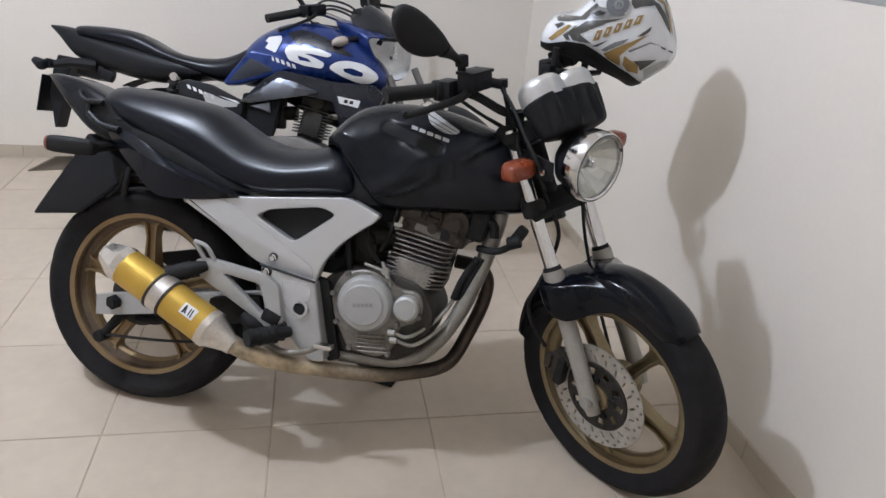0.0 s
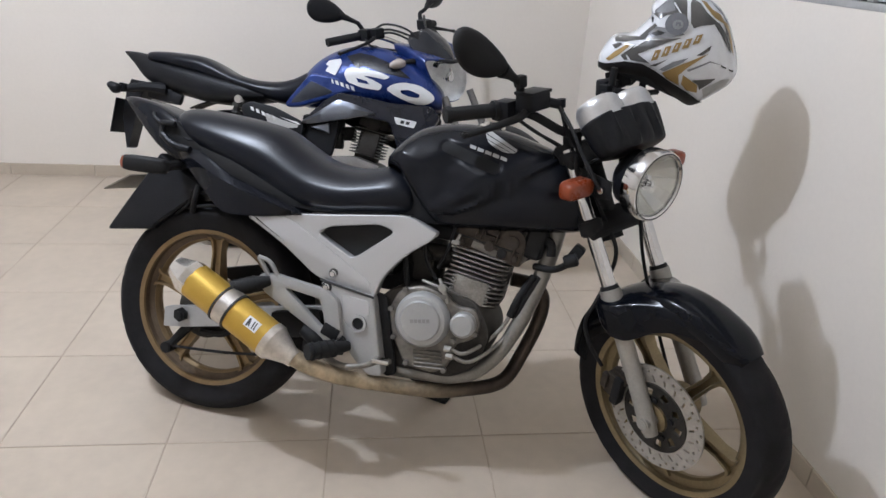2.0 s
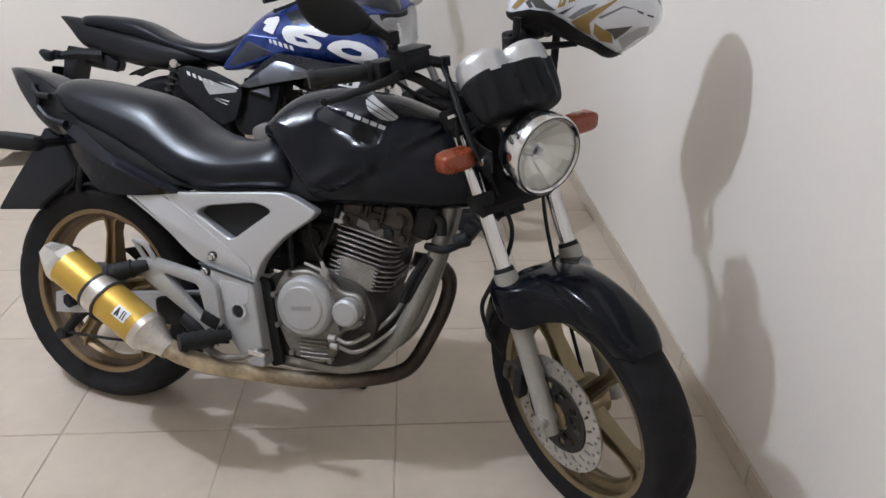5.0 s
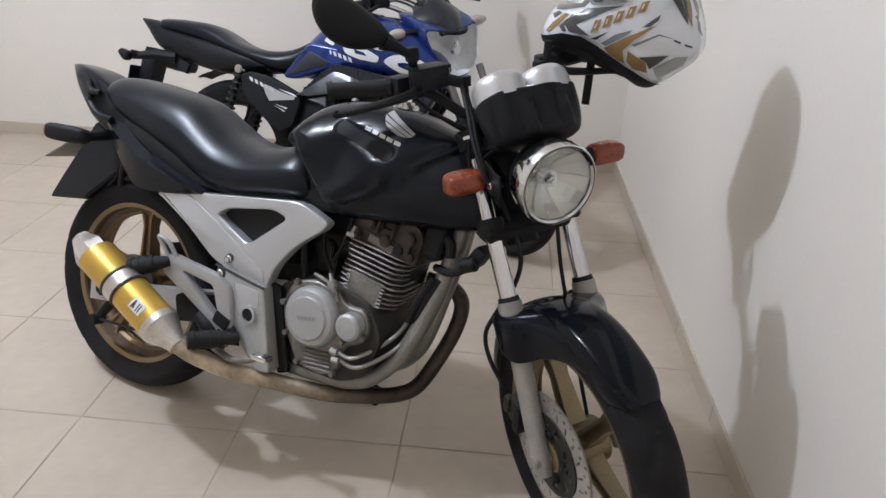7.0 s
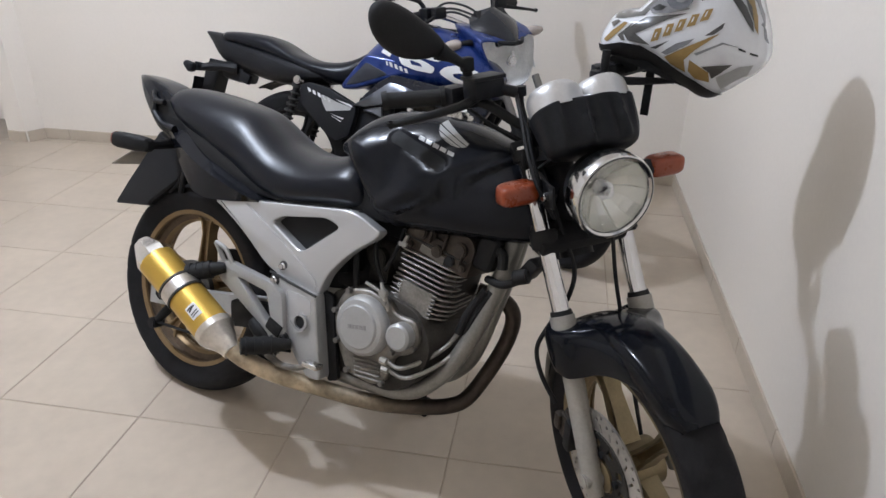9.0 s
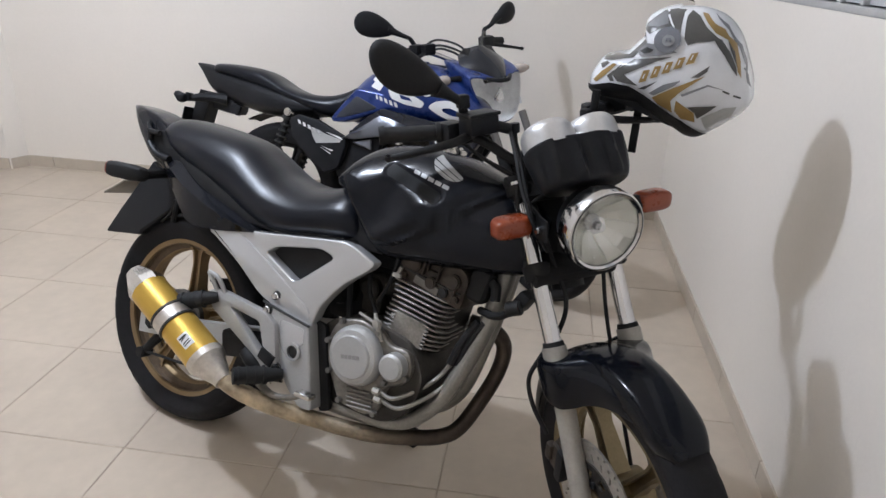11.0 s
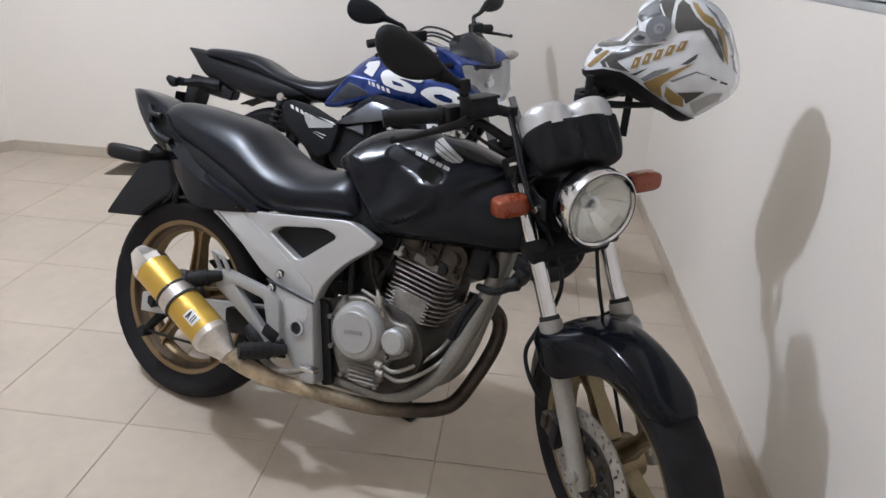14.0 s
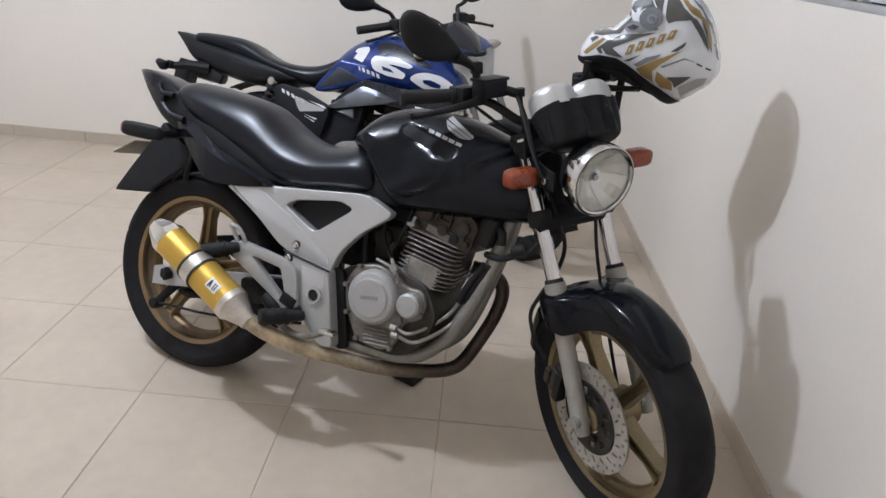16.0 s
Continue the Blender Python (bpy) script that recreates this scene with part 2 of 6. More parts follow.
def section(x, zb, zt, hw, n=32, pw=2.6, top=0.0, yc=0.0, low=None):
    """A super-elliptic ring across the bike; top narrows its upper half, low is the exponent of the lower half."""
    out, zc, hh = [], (zb + zt) / 2, (zt - zb) / 2
    for k in range(n):
        a = 2 * math.pi * k / n
        c, s = math.cos(a), math.sin(a)
        p = low if low and s < 0 else pw
        cy = math.copysign(abs(c) ** (2 / p), c)
        sz = math.copysign(abs(s) ** (2 / p), s)
        out.append((x, yc + hw * cy * (1 - top * max(0.0, sz)), zc + hh * sz))
    return out


def body(rows, per=4, n=32, pw=2.6, top=0.0, low=None):
    """A body lofted along x from rows of x, lower z, upper z, half width."""
    return loft([section(*r, n=n, pw=pw, top=top, low=low) for r in spline(rows, per)])


def lathe(profile, centre, n=64, arc=(0.0, 360.0), closed=True):
    """Revolves rows of (radius, y) round an axle along y."""
    full = arc[1] - arc[0] >= 359.9
    cnt = n if full else n + 1
    rings = []
    for k in range(cnt):
        a = radians(arc[0] + (arc[1] - arc[0]) * k / n)
        rings.append([(centre[0] + r * math.cos(a), centre[1] + y, centre[2] + r * math.sin(a)) for r, y in profile])
    bm = bmesh.new()
    vs = [[bm.verts.new(p) for p in r] for r in rings]
    m = len(profile)
    for i in range(cnt if full else cnt - 1):
        a, b = vs[i], vs[(i + 1) % cnt]
        for j in range(m if closed else m - 1):
            q = (j + 1) % m
            bm.faces.new((a[j], a[q], b[q], b[j]))
    if not full and closed:
        bm.faces.new(vs[0])
        bm.faces.new(vs[-1])
    return bm


def rounded(pts, r, k=4):
    """The outline with its corners rounded; r is one radius or one per corner."""
    out, n = [], len(pts)
    for i, p in enumerate(pts):
        rad = r[i] if isinstance(r, (list, tuple)) else r
        p, a, b = Vector(p), Vector(pts[i - 1]), Vector(pts[(i + 1) % n])
        u, v = (a - p), (b - p)
        d = min(rad, u.length * 0.45, v.length * 0.45)
        s, e = p + u.normalized() * d, p + v.normalized() * d
        for j in range(k + 1):
            t = j / k
            q = s * (1 - t) ** 2 + p * 2 * t * (1 - t) + e * t * t
            out.append((q.x, q.y))
    return out


def fill(outline, holes=()):
    bm = bmesh.new()
    for loop in (outline, *holes):
        vs = [bm.verts.new((x, 0, z)) for x, z in loop]
        for i in range(len(vs)):
            bm.edges.new((vs[i - 1], vs[i]))
    bmesh.ops.triangle_fill(bm, use_beauty=True, edges=bm.edges[:], normal=(0, 1, 0))
    return bm


def plate(outline, y0, y1, holes=(), bevel=0.0, segs=2):
    """A flat piece with the given outline in x and z, from y0 to y1."""
    bm = fill(outline, holes)
    got = bmesh.ops.extrude_face_region(bm, geom=bm.faces[:])
    up = [v for v in got["geom"] if isinstance(v, bmesh.types.BMVert)]
    ups = set(up)
    for v in bm.verts:
        v.co.y = y1 if v in ups else y0
    bmesh.ops.recalc_face_normals(bm, faces=bm.faces)
    if bevel:
        bmesh.ops.dissolve_limit(bm, angle_limit=radians(1), verts=bm.verts[:], edges=bm.edges[:])
        es = [e for e in bm.edges if len(e.link_faces) == 2 and e.calc_face_angle(0.0) > radians(60)
              and abs(e.verts[0].co.y - e.verts[1].co.y) < 1e-6]
        bmesh.ops.bevel(bm, geom=es, offset=bevel, segments=segs, affect="EDGES", profile=0.6)
    return bm


def bend(bm, fn):
    for v in bm.verts:
        v.co = Vector(fn(*v.co))
    return bm


def box(c, s, bevel=0.0, turn=None, segs=2):
    bm = bmesh.new()
    bmesh.ops.create_cube(bm, size=1.0)
    bmesh.ops.scale(bm, vec=s, verts=bm.verts)
    if bevel:
        bmesh.ops.bevel(bm, geom=bm.edges[:], offset=bevel, segments=segs, affect="EDGES", profile=0.6)
    m = Matrix.Translation(c) @ (pose(0, 0, 0, *turn) if turn else Matrix.Identity(4))
    bm.transform(m)
    return bm


def disc(c, axis, r, h, n=24, bevel=0.0, r2=None):
    """A round boss of height h that starts at c and goes along axis."""
    bm = bmesh.new()
    bmesh.ops.create_cone(bm, cap_ends=True, segments=n, radius1=r, radius2=r if r2 is None else r2, depth=h)
    if bevel:
        bmesh.ops.bevel(bm, geom=[e for e in bm.edges if abs(e.verts[0].co.z - e.verts[1].co.z) < 1e-6], offset=bevel, segments=2, affect="EDGES")
    q = Vector((0, 0, 1)).rotation_difference(Vector(axis).normalized()).to_matrix().to_4x4()
    bm.transform(Matrix.Translation(c) @ q @ Matrix.Translation((0, 0, h / 2)))
    return bm


def join(*bms):
    out = bmesh.new()
    for b in bms:
        me = bpy.data.meshes.new("tmp")
        b.to_mesh(me)
        b.free()
        out.from_mesh(me)
        bpy.data.meshes.remove(me)
    return out


def circle(cx, cz, r, n=16, start=0.0):
    return [(cx + r * math.cos(start + 2 * math.pi * k / n), cz + r * math.sin(start + 2 * math.pi * k / n)) for k in range(n)]


def tree_of(ob):
    return bvhtree.BVHTree.FromPolygons([v.co for v in ob.data.vertices], [tuple(p.vertices) for p in ob.data.polygons])


def decal(loops, surface, side=-1, lift=0.0012, cuts=3, holes=()):
    """A thin sheet with outlines in x and z, laid on the right (side -1) or left flank of a surface."""
    out = bmesh.new()
    for loop in loops:
        b = fill(loop, holes)
        if cuts:
            bmesh.ops.subdivide_edges(b, edges=b.edges[:], cuts=cuts, use_grid_fill=True)
        for v in b.verts:
            hit, nor, _, _ = surface.ray_cast(Vector((v.co.x, side * 1.0, v.co.z)), Vector((0, -side, 0)))
            if hit is None:
                hit, nor, _, _ = surface.find_nearest(Vector((v.co.x, side * 0.05, v.co.z)))
            v.co = hit + nor * (lift * 0.5) + Vector((0, side * lift, 0))
        out = join(out, b)
    return out


def steering(x0, rake, angle):
    axis = Vector((-math.sin(radians(rake)), 0, math.cos(radians(rake))))
    return Matrix.Translation((x0, 0, 0)) @ Matrix.Rotation(radians(angle), 4, axis) @ Matrix.Translation((-x0, 0, 0))


def tyre(centre, radius, rim, width, n=208, treads=26, depth=0.0045):
    """A motorcycle tyre with a round crown and slanting grooves."""
    h = radius - rim
    rings, m = [], 18
    for k in range(n):
        a = 2 * math.pi * k / n
        ring = []
        for j in range(m + 1):
            s = -1 + 2 * j / m
            th = s * radians(118)
            y = width / 2 * math.sin(th) / math.sin(radians(90)) * (1.0 if abs(s) < 0.77 else 0.97)
            r = rim + h * (0.52 + 0.48 * math.cos(th)) / 1.0
            if abs(s) > 0.9:
                r, y = rim - 0.004, width * 0.36 * (1 if s > 0 else -1)
            ph = (k / n * treads + abs(s) * 1.7) % 1.0
            if abs(s) < 0.62 and (ph < 0.13 or (abs(s) < 0.07 and treads > 30)):
                r -= depth
            ring.append((centre[0] + r * math.cos(a), centre[1] + y, centre[2] + r * math.sin(a)))
        rings.append(ring)
    rings.append(rings[0])
    bm = loft(rings, caps=False, closed=True)
    return bm


def cast_wheel(name, centre, r, width, hub_r, hub_w, mat, parent, label, spokes=5, turn=0.0, n=72, xf=None, well_shade=None):
    """Rim and hub of a cast wheel, with each tapered spoke as a part of its own."""
    w = width / 2
    prof = [(r, -w), (r + 0.002, -w + 0.005), (r - 0.003, -w + 0.012), (r - 0.008, -w * 0.45), (r - 0.03, 0), (r - 0.008, w * 0.45), (r - 0.003, w - 0.012), (r + 0.002, w - 0.005), (r, w),
            (r - 0.006, w), (r - 0.0165, w - 0.004), (r - 0.018, w - 0.010), (r - 0.0115, w - 0.016), (r - 0.0155, w * 0.42), (r - 0.034, w * 0.3), (r - 0.04, w * 0.12), (r - 0.04, -w * 0.12),
            (r - 0.034, -w * 0.3), (r - 0.0155, -w * 0.42), (r - 0.0115, -w + 0.016), (r - 0.018, -w + 0.010), (r - 0.0165, -w + 0.004), (r - 0.006, -w)]
    wheel = part(name, lathe(prof, centre, n), mat, parent, label, xf=xf, edge=24)
    # Strips that paint the shade between rim lip and middle ridge.
    if well_shade:
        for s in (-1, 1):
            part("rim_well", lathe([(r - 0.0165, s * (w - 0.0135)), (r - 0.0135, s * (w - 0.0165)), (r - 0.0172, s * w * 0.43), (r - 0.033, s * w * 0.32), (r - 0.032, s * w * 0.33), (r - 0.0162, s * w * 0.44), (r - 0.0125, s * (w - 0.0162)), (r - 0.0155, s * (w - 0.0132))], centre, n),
                 well_shade, wheel, "rim well in darkened gold, its shade put into the colour", xf=xf)
    part("hub", lathe([(hub_r, -hub_w / 2), (hub_r, hub_w / 2), (hub_r * 0.4, hub_w / 2), (hub_r * 0.4, -hub_w / 2)], centre, 40), mat, wheel, xf=xf)
    for k in range(spokes):
        a = radians(turn + 360 * k / spokes)
        rings = []
        for f, hw, hy in ((0.0, 0.021, 0.022), (0.25, 0.017, 0.02), (0.7, 0.0145, 0.016), (0.92, 0.019, 0.019), (1.0, 0.03, 0.022)):
            d = hub_r * 0.8 + (r - 0.03 - hub_r * 0.8) * f
            g = 0.45
            rings.append([(d, s, y) for s, y in ((-hw, -hy), (-hw * 0.6, -hy), (-hw * 0.45, -hy * g), (hw * 0.45, -hy * g), (hw * 0.6, -hy), (hw, -hy),
                                                  (hw, hy), (hw * 0.6, hy), (hw * 0.45, hy * g), (-hw * 0.45, hy * g), (-hw * 0.6, hy), (-hw, hy))])
        bm = loft(rings)
        c, s_ = math.cos(a), math.sin(a)
        bend(bm, lambda d, s, y: (centre[0] + d * c - s * s_, centre[1] + y, centre[2] + d * s_ + s * c))
        part("spoke", bm, mat, wheel, xf=xf)
    return wheel


def pillow(outline, half, p=2.4, steps=9, pinch=0.0, centre=None):
    """A cushion-like body: the outline in x and z, shrinking towards its sides at y = +half and -half."""
    cx = centre[0] if centre else sum(q[0] for q in outline) / len(outline)
    cz = centre[1] if centre else sum(q[1] for q in outline) / len(outline)
    rings = []
    for k in range(steps * 2 + 1):
        a = -math.pi / 2 * 0.97 + math.pi * 0.97 * k / (steps * 2)
        y = half * math.sin(a) / math.sin(math.pi / 2 * 0.97)
        f = max(0.03, 1 - abs(y / half) ** p) ** (1 / p) if abs(y) < half else 0.03
        rings.append([(cx + (x - cx) * f, y, cz + (z - cz) * f) for x, z in outline])
    return loft(rings)


# ---- the room ----
def wall(name, a, b, z0, z1, thick, label, openings=(), mat=WALL):
    """An upright wall from a to b (its room side lies left of that way), with openings as (start, end, low, high, rise) along it."""
    a, b = Vector((*a, 0)), Vector((*b, 0))
    length = (b - a).length
    bm = plate([(0, z0), (length, z0), (length, z1), (0, z1)], -thick, 0, [[(s, lo), (e, lo + rise), (e, hi + rise), (s, hi)] for s, e, lo, hi, rise in openings])
    ob = part(name, bm, mat, None, label, edge=20)
    ob.matrix_basis = Matrix.Translation(a) @ Matrix.Rotation(math.atan2(b.y - a.y, b.x - a.x), 4, "Z")
    return tagged(ob, label, "wall", kind="structure")


CEILING_Z = 3.2
R0, R1 = (1.8246, -3.4), (1.741, 2.215)      # the wall with the window, beside the front wheels
B1, B0 = (1.741, 2.215), (-2.03, 2.30)      # the wall behind both motorcycles
wall_east = wall("wall_east", R0, R1, 0, CEILING_Z, 0.15, "cream painted plaster wall with a steel window", [(2.65, 4.955, 1.237, 2.01, -0.037)])
wall("wall_north", B1, B0, 0, CEILING_Z, 0.15, "cream painted plaster wall behind the motorcycles")
wall("wall_pier_side", (-2.03, 2.30), (-2.085, 2.205), 0, CEILING_Z, 0.12, "cream painted side of a projecting wall pier")
wall("wall_pier_front", (-2.085, 2.205), (-3.7, 2.29), -0.055, CEILING_Z, 0.12, "cream painted front of a wall pier over a low recess", [(0.13, 1.5, -0.03, 0.575, 0.0)])
# Next two walls are out of view; distance and colour set the bounced fill.
wall("wall_west", (-3.7, 2.29), (-3.7, -3.4), 0, CEILING_Z, 0.15, "unseen plain cream wall, added to close the room and bounce light")
wall("wall_south", (-3.7, -3.4), (1.8246, -3.4), 0, CEILING_Z, 0.15, "unseen plain cream wall, added to close the room and bounce light")
RECESS_Y = 2.62
wall("wall_recess_back", (-2.18, RECESS_Y), (-3.7, RECESS_Y), 0, 0.75, 0.1, "cream painted back of a low wall recess")
wall("wall_recess_side", (-2.215, 2.30), (-2.215, RECESS_Y), 0, 0.75, 0.05, "cream painted side of a low wall recess")
tagged(part("recess_lid", box((-2.97, 2.5, 0.61), (1.47, 0.3, 0.06)), WALL), "plastered underside over a low wall recess", "wall", kind="structure")
ceiling = part("ceiling", box((-0.9, -0.55, CEILING_Z + 0.06), (5.8, 5.9, 0.12)), CEIL)
tagged(ceiling, "plain white painted ceiling", "ceiling", kind="structure")
floor = part("floor", box((-0.9, -0.45, -0.031), (5.8, 6.1, 0.058)), GROUT)
tagged(floor, "cream glazed ceramic tile floor with brown grout joints", "floor", kind="structure")


def skirting(name, a, b, mat=SKIRT, height=0.066):
    """A skirting of tile strips along the foot of a wall."""
    a, b = Vector((*a, 0)), Vector((*b, 0))
    length, root = (b - a).length, None
    m = Matrix.Translation(a) @ Matrix.Rotation(math.atan2(b.y - a.y, b.x - a.x), 4, "Z")
    s = 0.0
    while s < length - 0.01:
        e = min(s + 0.45, length)
        bm = box(((s + e) / 2, 0.0045, height / 2), (e - s - 0.003, 0.009, height), 0.0015, segs=1)
        if root is None:
            root = part(name, bm, mat)
            root.matrix_basis = m
            tagged(root, "low skirting of cream tile strips along the wall foot", "skirting", kind="structure")
        else:
            part("skirting_tile", bm, mat, root)
        s = e


skirting("baseboard_east", R0, R1)
skirting("baseboard_north", B1, B0)
skirting("baseboard_pier_side", (-2.03, 2.291), (-2.079, 2.205))
skirting("baseboard_pier_front", (-2.085, 2.205), (-2.2148, 2.2118))

# the steel window in the east wall: outer frame, glazing bars, tilted frosted panes
win = empty("window_1", Matrix.Translation((*R0, 0)) @ Matrix.Rotation(math.atan2(R1[1] - R0[1], R1[0] - R0[0]), 4, "Z"),
            "grey painted steel window with small frosted panes", "window")
tagged(win, kind="structure")
W0, W1, WZ0, WZ1 = 2.65, 4.955, 1.237, 2.01
TILT = Matrix(((1, 0, 0, 0), (0, 1, 0, 0), (-0.01605, 0, 1, 0.01605 * W0), (0, 0, 0, 1)))      # the whole window hangs a little out of level
part("window_frame", join(box(((W0 + W1) / 2, -0.018, WZ0 + 0.009), (W1 - W0, 0.04, 0.018), 0.002), box(((W0 + W1) / 2, -0.018, WZ1 - 0.009), (W1 - W0, 0.04, 0.018), 0.002),
                          box((W0 + 0.012, -0.018, (WZ0 + WZ1) / 2), (0.024, 0.04, WZ1 - WZ0 - 0.037), 0.002), box((W1 - 0.012, -0.018, (WZ0 + WZ1) / 2), (0.024, 0.04, WZ1 - WZ0 - 0.037), 0.002)), WINMETAL, win, xf=TILT)
COLS, ROWSW = 17, 13
for i in range(1, COLS):
    x = W0 + 0.024 + (W1 - W0 - 0.048) * i / COLS
    part("glazing_bar", box((x, -0.014, (WZ0 + WZ1) / 2), (0.018 if i % 3 else 0.026, 0.024, WZ1 - WZ0 - 0.038), 0.002, segs=1), WINMETAL, win, xf=TILT)
random.seed(9)
for j in range(ROWSW):
    z = WZ0 + 0.02 + (WZ1 - WZ0 - 0.04) * (j + 0.5) / ROWSW
    for i in range(COLS):
        x = W0 + 0.024 + (W1 - W0 - 0.048) * (i + 0.5) / COLS
        part("pane", box((x, -0.020, z - 0.003), (0.112, 0.004, 0.0475), 0, (8 + 5 * random.random(), 0, 0)), WINGLASS, win, xf=TILT)
part("night_panel", box(((W0 + W1) / 2, -0.147, (WZ0 + WZ1) / 2), (W1 - W0, 0.004, WZ1 - WZ0)), DULL, win, "dark outside", xf=TILT)

# the low recess beside the pier: a shelf slab, folded cloths and a white stool
CONCRETE = material("grey_cement_shelf", (0.36, 0.33, 0.29), 0.8, vary=0.15, scale=8, bump=0.3)
WHITEPLASTIC = material("white_moulded_plastic", (0.72, 0.72, 0.70), 0.35, vary=0.04, scale=12)
CLOTHS = [material("navy_cloth", (0.02, 0.025, 0.07), 0.9, vary=0.25, scale=40, bump=0.5, bump_scale=120), material("pale_blue_cloth", (0.16, 0.24, 0.40), 0.9, vary=0.25, scale=40, bump=0.5, bump_scale=120),
          material("violet_blue_cloth", (0.07, 0.075, 0.20), 0.9, vary=0.25, scale=40, bump=0.5, bump_scale=120), material("dark_grey_cloth", (0.05, 0.045, 0.045), 0.9, vary=0.25, scale=40, bump=0.5, bump_scale=120)]
shelf = part("shelf", box((-2.93, 2.53, 0.30), (1.37, 0.17, 0.035), 0.006), CONCRETE)
tagged(shelf, "grey cement shelf slab in a low wall recess", "shelf")
random.seed(4)


def cloth(name, x, y, z, sx, sy, sz, mat, label, turn=0.0):
    """A soft folded bundle with an uneven, sagging outline."""
    b = bmesh.new()
    bmesh.ops.create_uvsphere(b, u_segments=20, v_segments=12, radius=1.0)
    for v in b.verts:
        c = v.co
        k = 1 + 0.16 * noise.noise(Vector((c.x * 2.2 + x * 9, c.y * 2.2, c.z * 2.2)))
        f = [math.copysign(abs(q) ** 0.6, q) * k for q in c]
        v.co = (f[0] * sx, f[1] * sy, max(-1.0, f[2]) * sz + sz)
    ob = part(name, b, mat, edge=80)
    ob.matrix_basis = pose(x, y, z, 0, 0, turn)
    return tagged(ob, label, "cloth", "cloths on the shelf")


cloth("folded_cloth", -2.44, 2.52, 0.318, 0.07, 0.06, 0.024, CLOTHS[2], "violet blue folded cloth on a cement shelf", 8)
cloth("folded_cloth", -2.53, 2.53, 0.318, 0.06, 0.06, 0.03, CLOTHS[1], "pale blue folded cloth on a cement shelf", -5)
cloth("folded_cloth", -2.46, 2.53, 0.364, 0.05, 0.05, 0.028, CLOTHS[0], "navy folded cloth on top of others", 14)
cloth("folded_cloth", -2.355, 2.535, 0.318, 0.035, 0.05, 0.02, CLOTHS[3], "dark grey folded cloth on a cement shelf")
cloth("folded_cloth", -2.68, 2.53, 0.318, 0.08, 0.06, 0.028, CLOTHS[1], "pale blue folded cloth on a cement shelf", 4)


def stool(m):
    """A low moulded plastic stool with a rounded seat and four splayed legs."""
    root = empty("stool", m, "low white moulded plastic stool on the tiles", "stool")
    part("seat", plate(rounded([(-0.13, 0.225), (0.13, 0.225), (0.135, 0.19), (-0.135, 0.19)], 0.015), -0.13, 0.13, bevel=0.012, segs=3), WHITEPLASTIC, root)
    for sx in (-1, 1):
        for sy in (-1, 1):
            part("leg", loft([[(sx * (x + dx), sy * (x + dy), z) for dx, dy in ((-0.022, -0.022), (0.018, -0.022), (0.018, 0.018), (-0.022, 0.018))] for x, z in ((0.105, 0.2), (0.118, 0.1), (0.128, 0.0))]), WHITEPLASTIC, root)


stool(pose(-2.70, 2.36, 0.001, 0, 0, 12))


# ---- the black motorcycle ----
BIKE = empty("motorcycle", pose(0.098, 0.189, 0.003, -17, 0, -22), "black motorcycle with gold wheels and silver frame panel", "motorcycle", "parked motorcycles")
ST = steering(1.405, 25.5, -42.5)
RW, FW = (-0.024, 0.0, 0.298), (1.318, 0.0, 0.296)

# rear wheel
rear = cast_wheel("rear_wheel", RW, 0.238, 0.098, 0.072, 0.1, GOLDRIM, BIKE, "gold painted cast rear wheel", 5, 20, well_shade=SHADEGOLD)
part("tyre", tyre(RW, 0.315, 0.232, 0.13, treads=22), RUBBER, rear, "worn black rear tyre")
part("brake_drum", lathe([(0.086, -0.045), (0.086, -0.06), (0.07, -0.068), (0.03, -0.072), (0.012, -0.072), (0.012, -0.045)], RW, 40), ENGINE, rear)
part("swingarm", join(
    loft([[(x, y, z + d) for y, d in ((-0.122, -h), (-0.094, -h), (-0.094, h), (-0.122, h))] for x, z, h in ((-0.115, 0.272, 0.028), (-0.05, 0.283, 0.03), (0.1, 0.31, 0.026), (0.42, 0.37, 0.03))]),
    loft([[(x, y, z + d) for y, d in ((0.122, -h), (0.094, -h), (0.094, h), (0.122, h))] for x, z, h in ((-0.115, 0.272, 0.028), (-0.05, 0.283, 0.03), (0.1, 0.31, 0.026), (0.42, 0.37, 0.03))])), COVER, BIKE, "grey steel swingarm")
part("rear_axle", join(disc((-0.055, -0.145, 0.29), (0, 1, 0), 0.011, 0.29, 12), disc((-0.055, -0.14, 0.29), (0, 1, 0), 0.021, 0.016, 6, 0.002)), DULL, BIKE)
part("brake_arm", join(tube([(-0.05, -0.085, 0.255), (-0.09, -0.1, 0.20), (-0.105, -0.1, 0.175)], [0.016, 0.013, 0.012], 10), disc((-0.108, -0.12, 0.178), (0, 1, 0), 0.017, 0.04, 12, 0.003)), DULL, BIKE)
part("brake_rod", tube([(-0.1, -0.105, 0.182), (0.15, -0.12, 0.212), (0.45, -0.14, 0.28)], 0.0042, 8), DULL, BIKE)
# Added black blocks that darken the space between muffler and swingarm.
part("swingarm_guard", join(box((0.31, -0.135, 0.335), (0.15, 0.03, 0.075), 0.015, (0, -12, 0)), box((0.385, -0.15, 0.30), (0.09, 0.03, 0.06), 0.012)), DULL, BIKE)
part("chain_guard", plate(rounded([(-0.10, 0.385), (0.10, 0.435), (0.40, 0.455), (0.42, 0.33), (0.15, 0.30), (0.0, 0.33)], 0.02), 0.10, 0.125, bevel=0.004), DULL, BIKE, "black chain guard")
part("torque_link", tube([(-0.02, -0.075, 0.235), (0.06, -0.09, 0.245), (0.12, -0.105, 0.295)], 0.009, 8), DULL, BIKE)

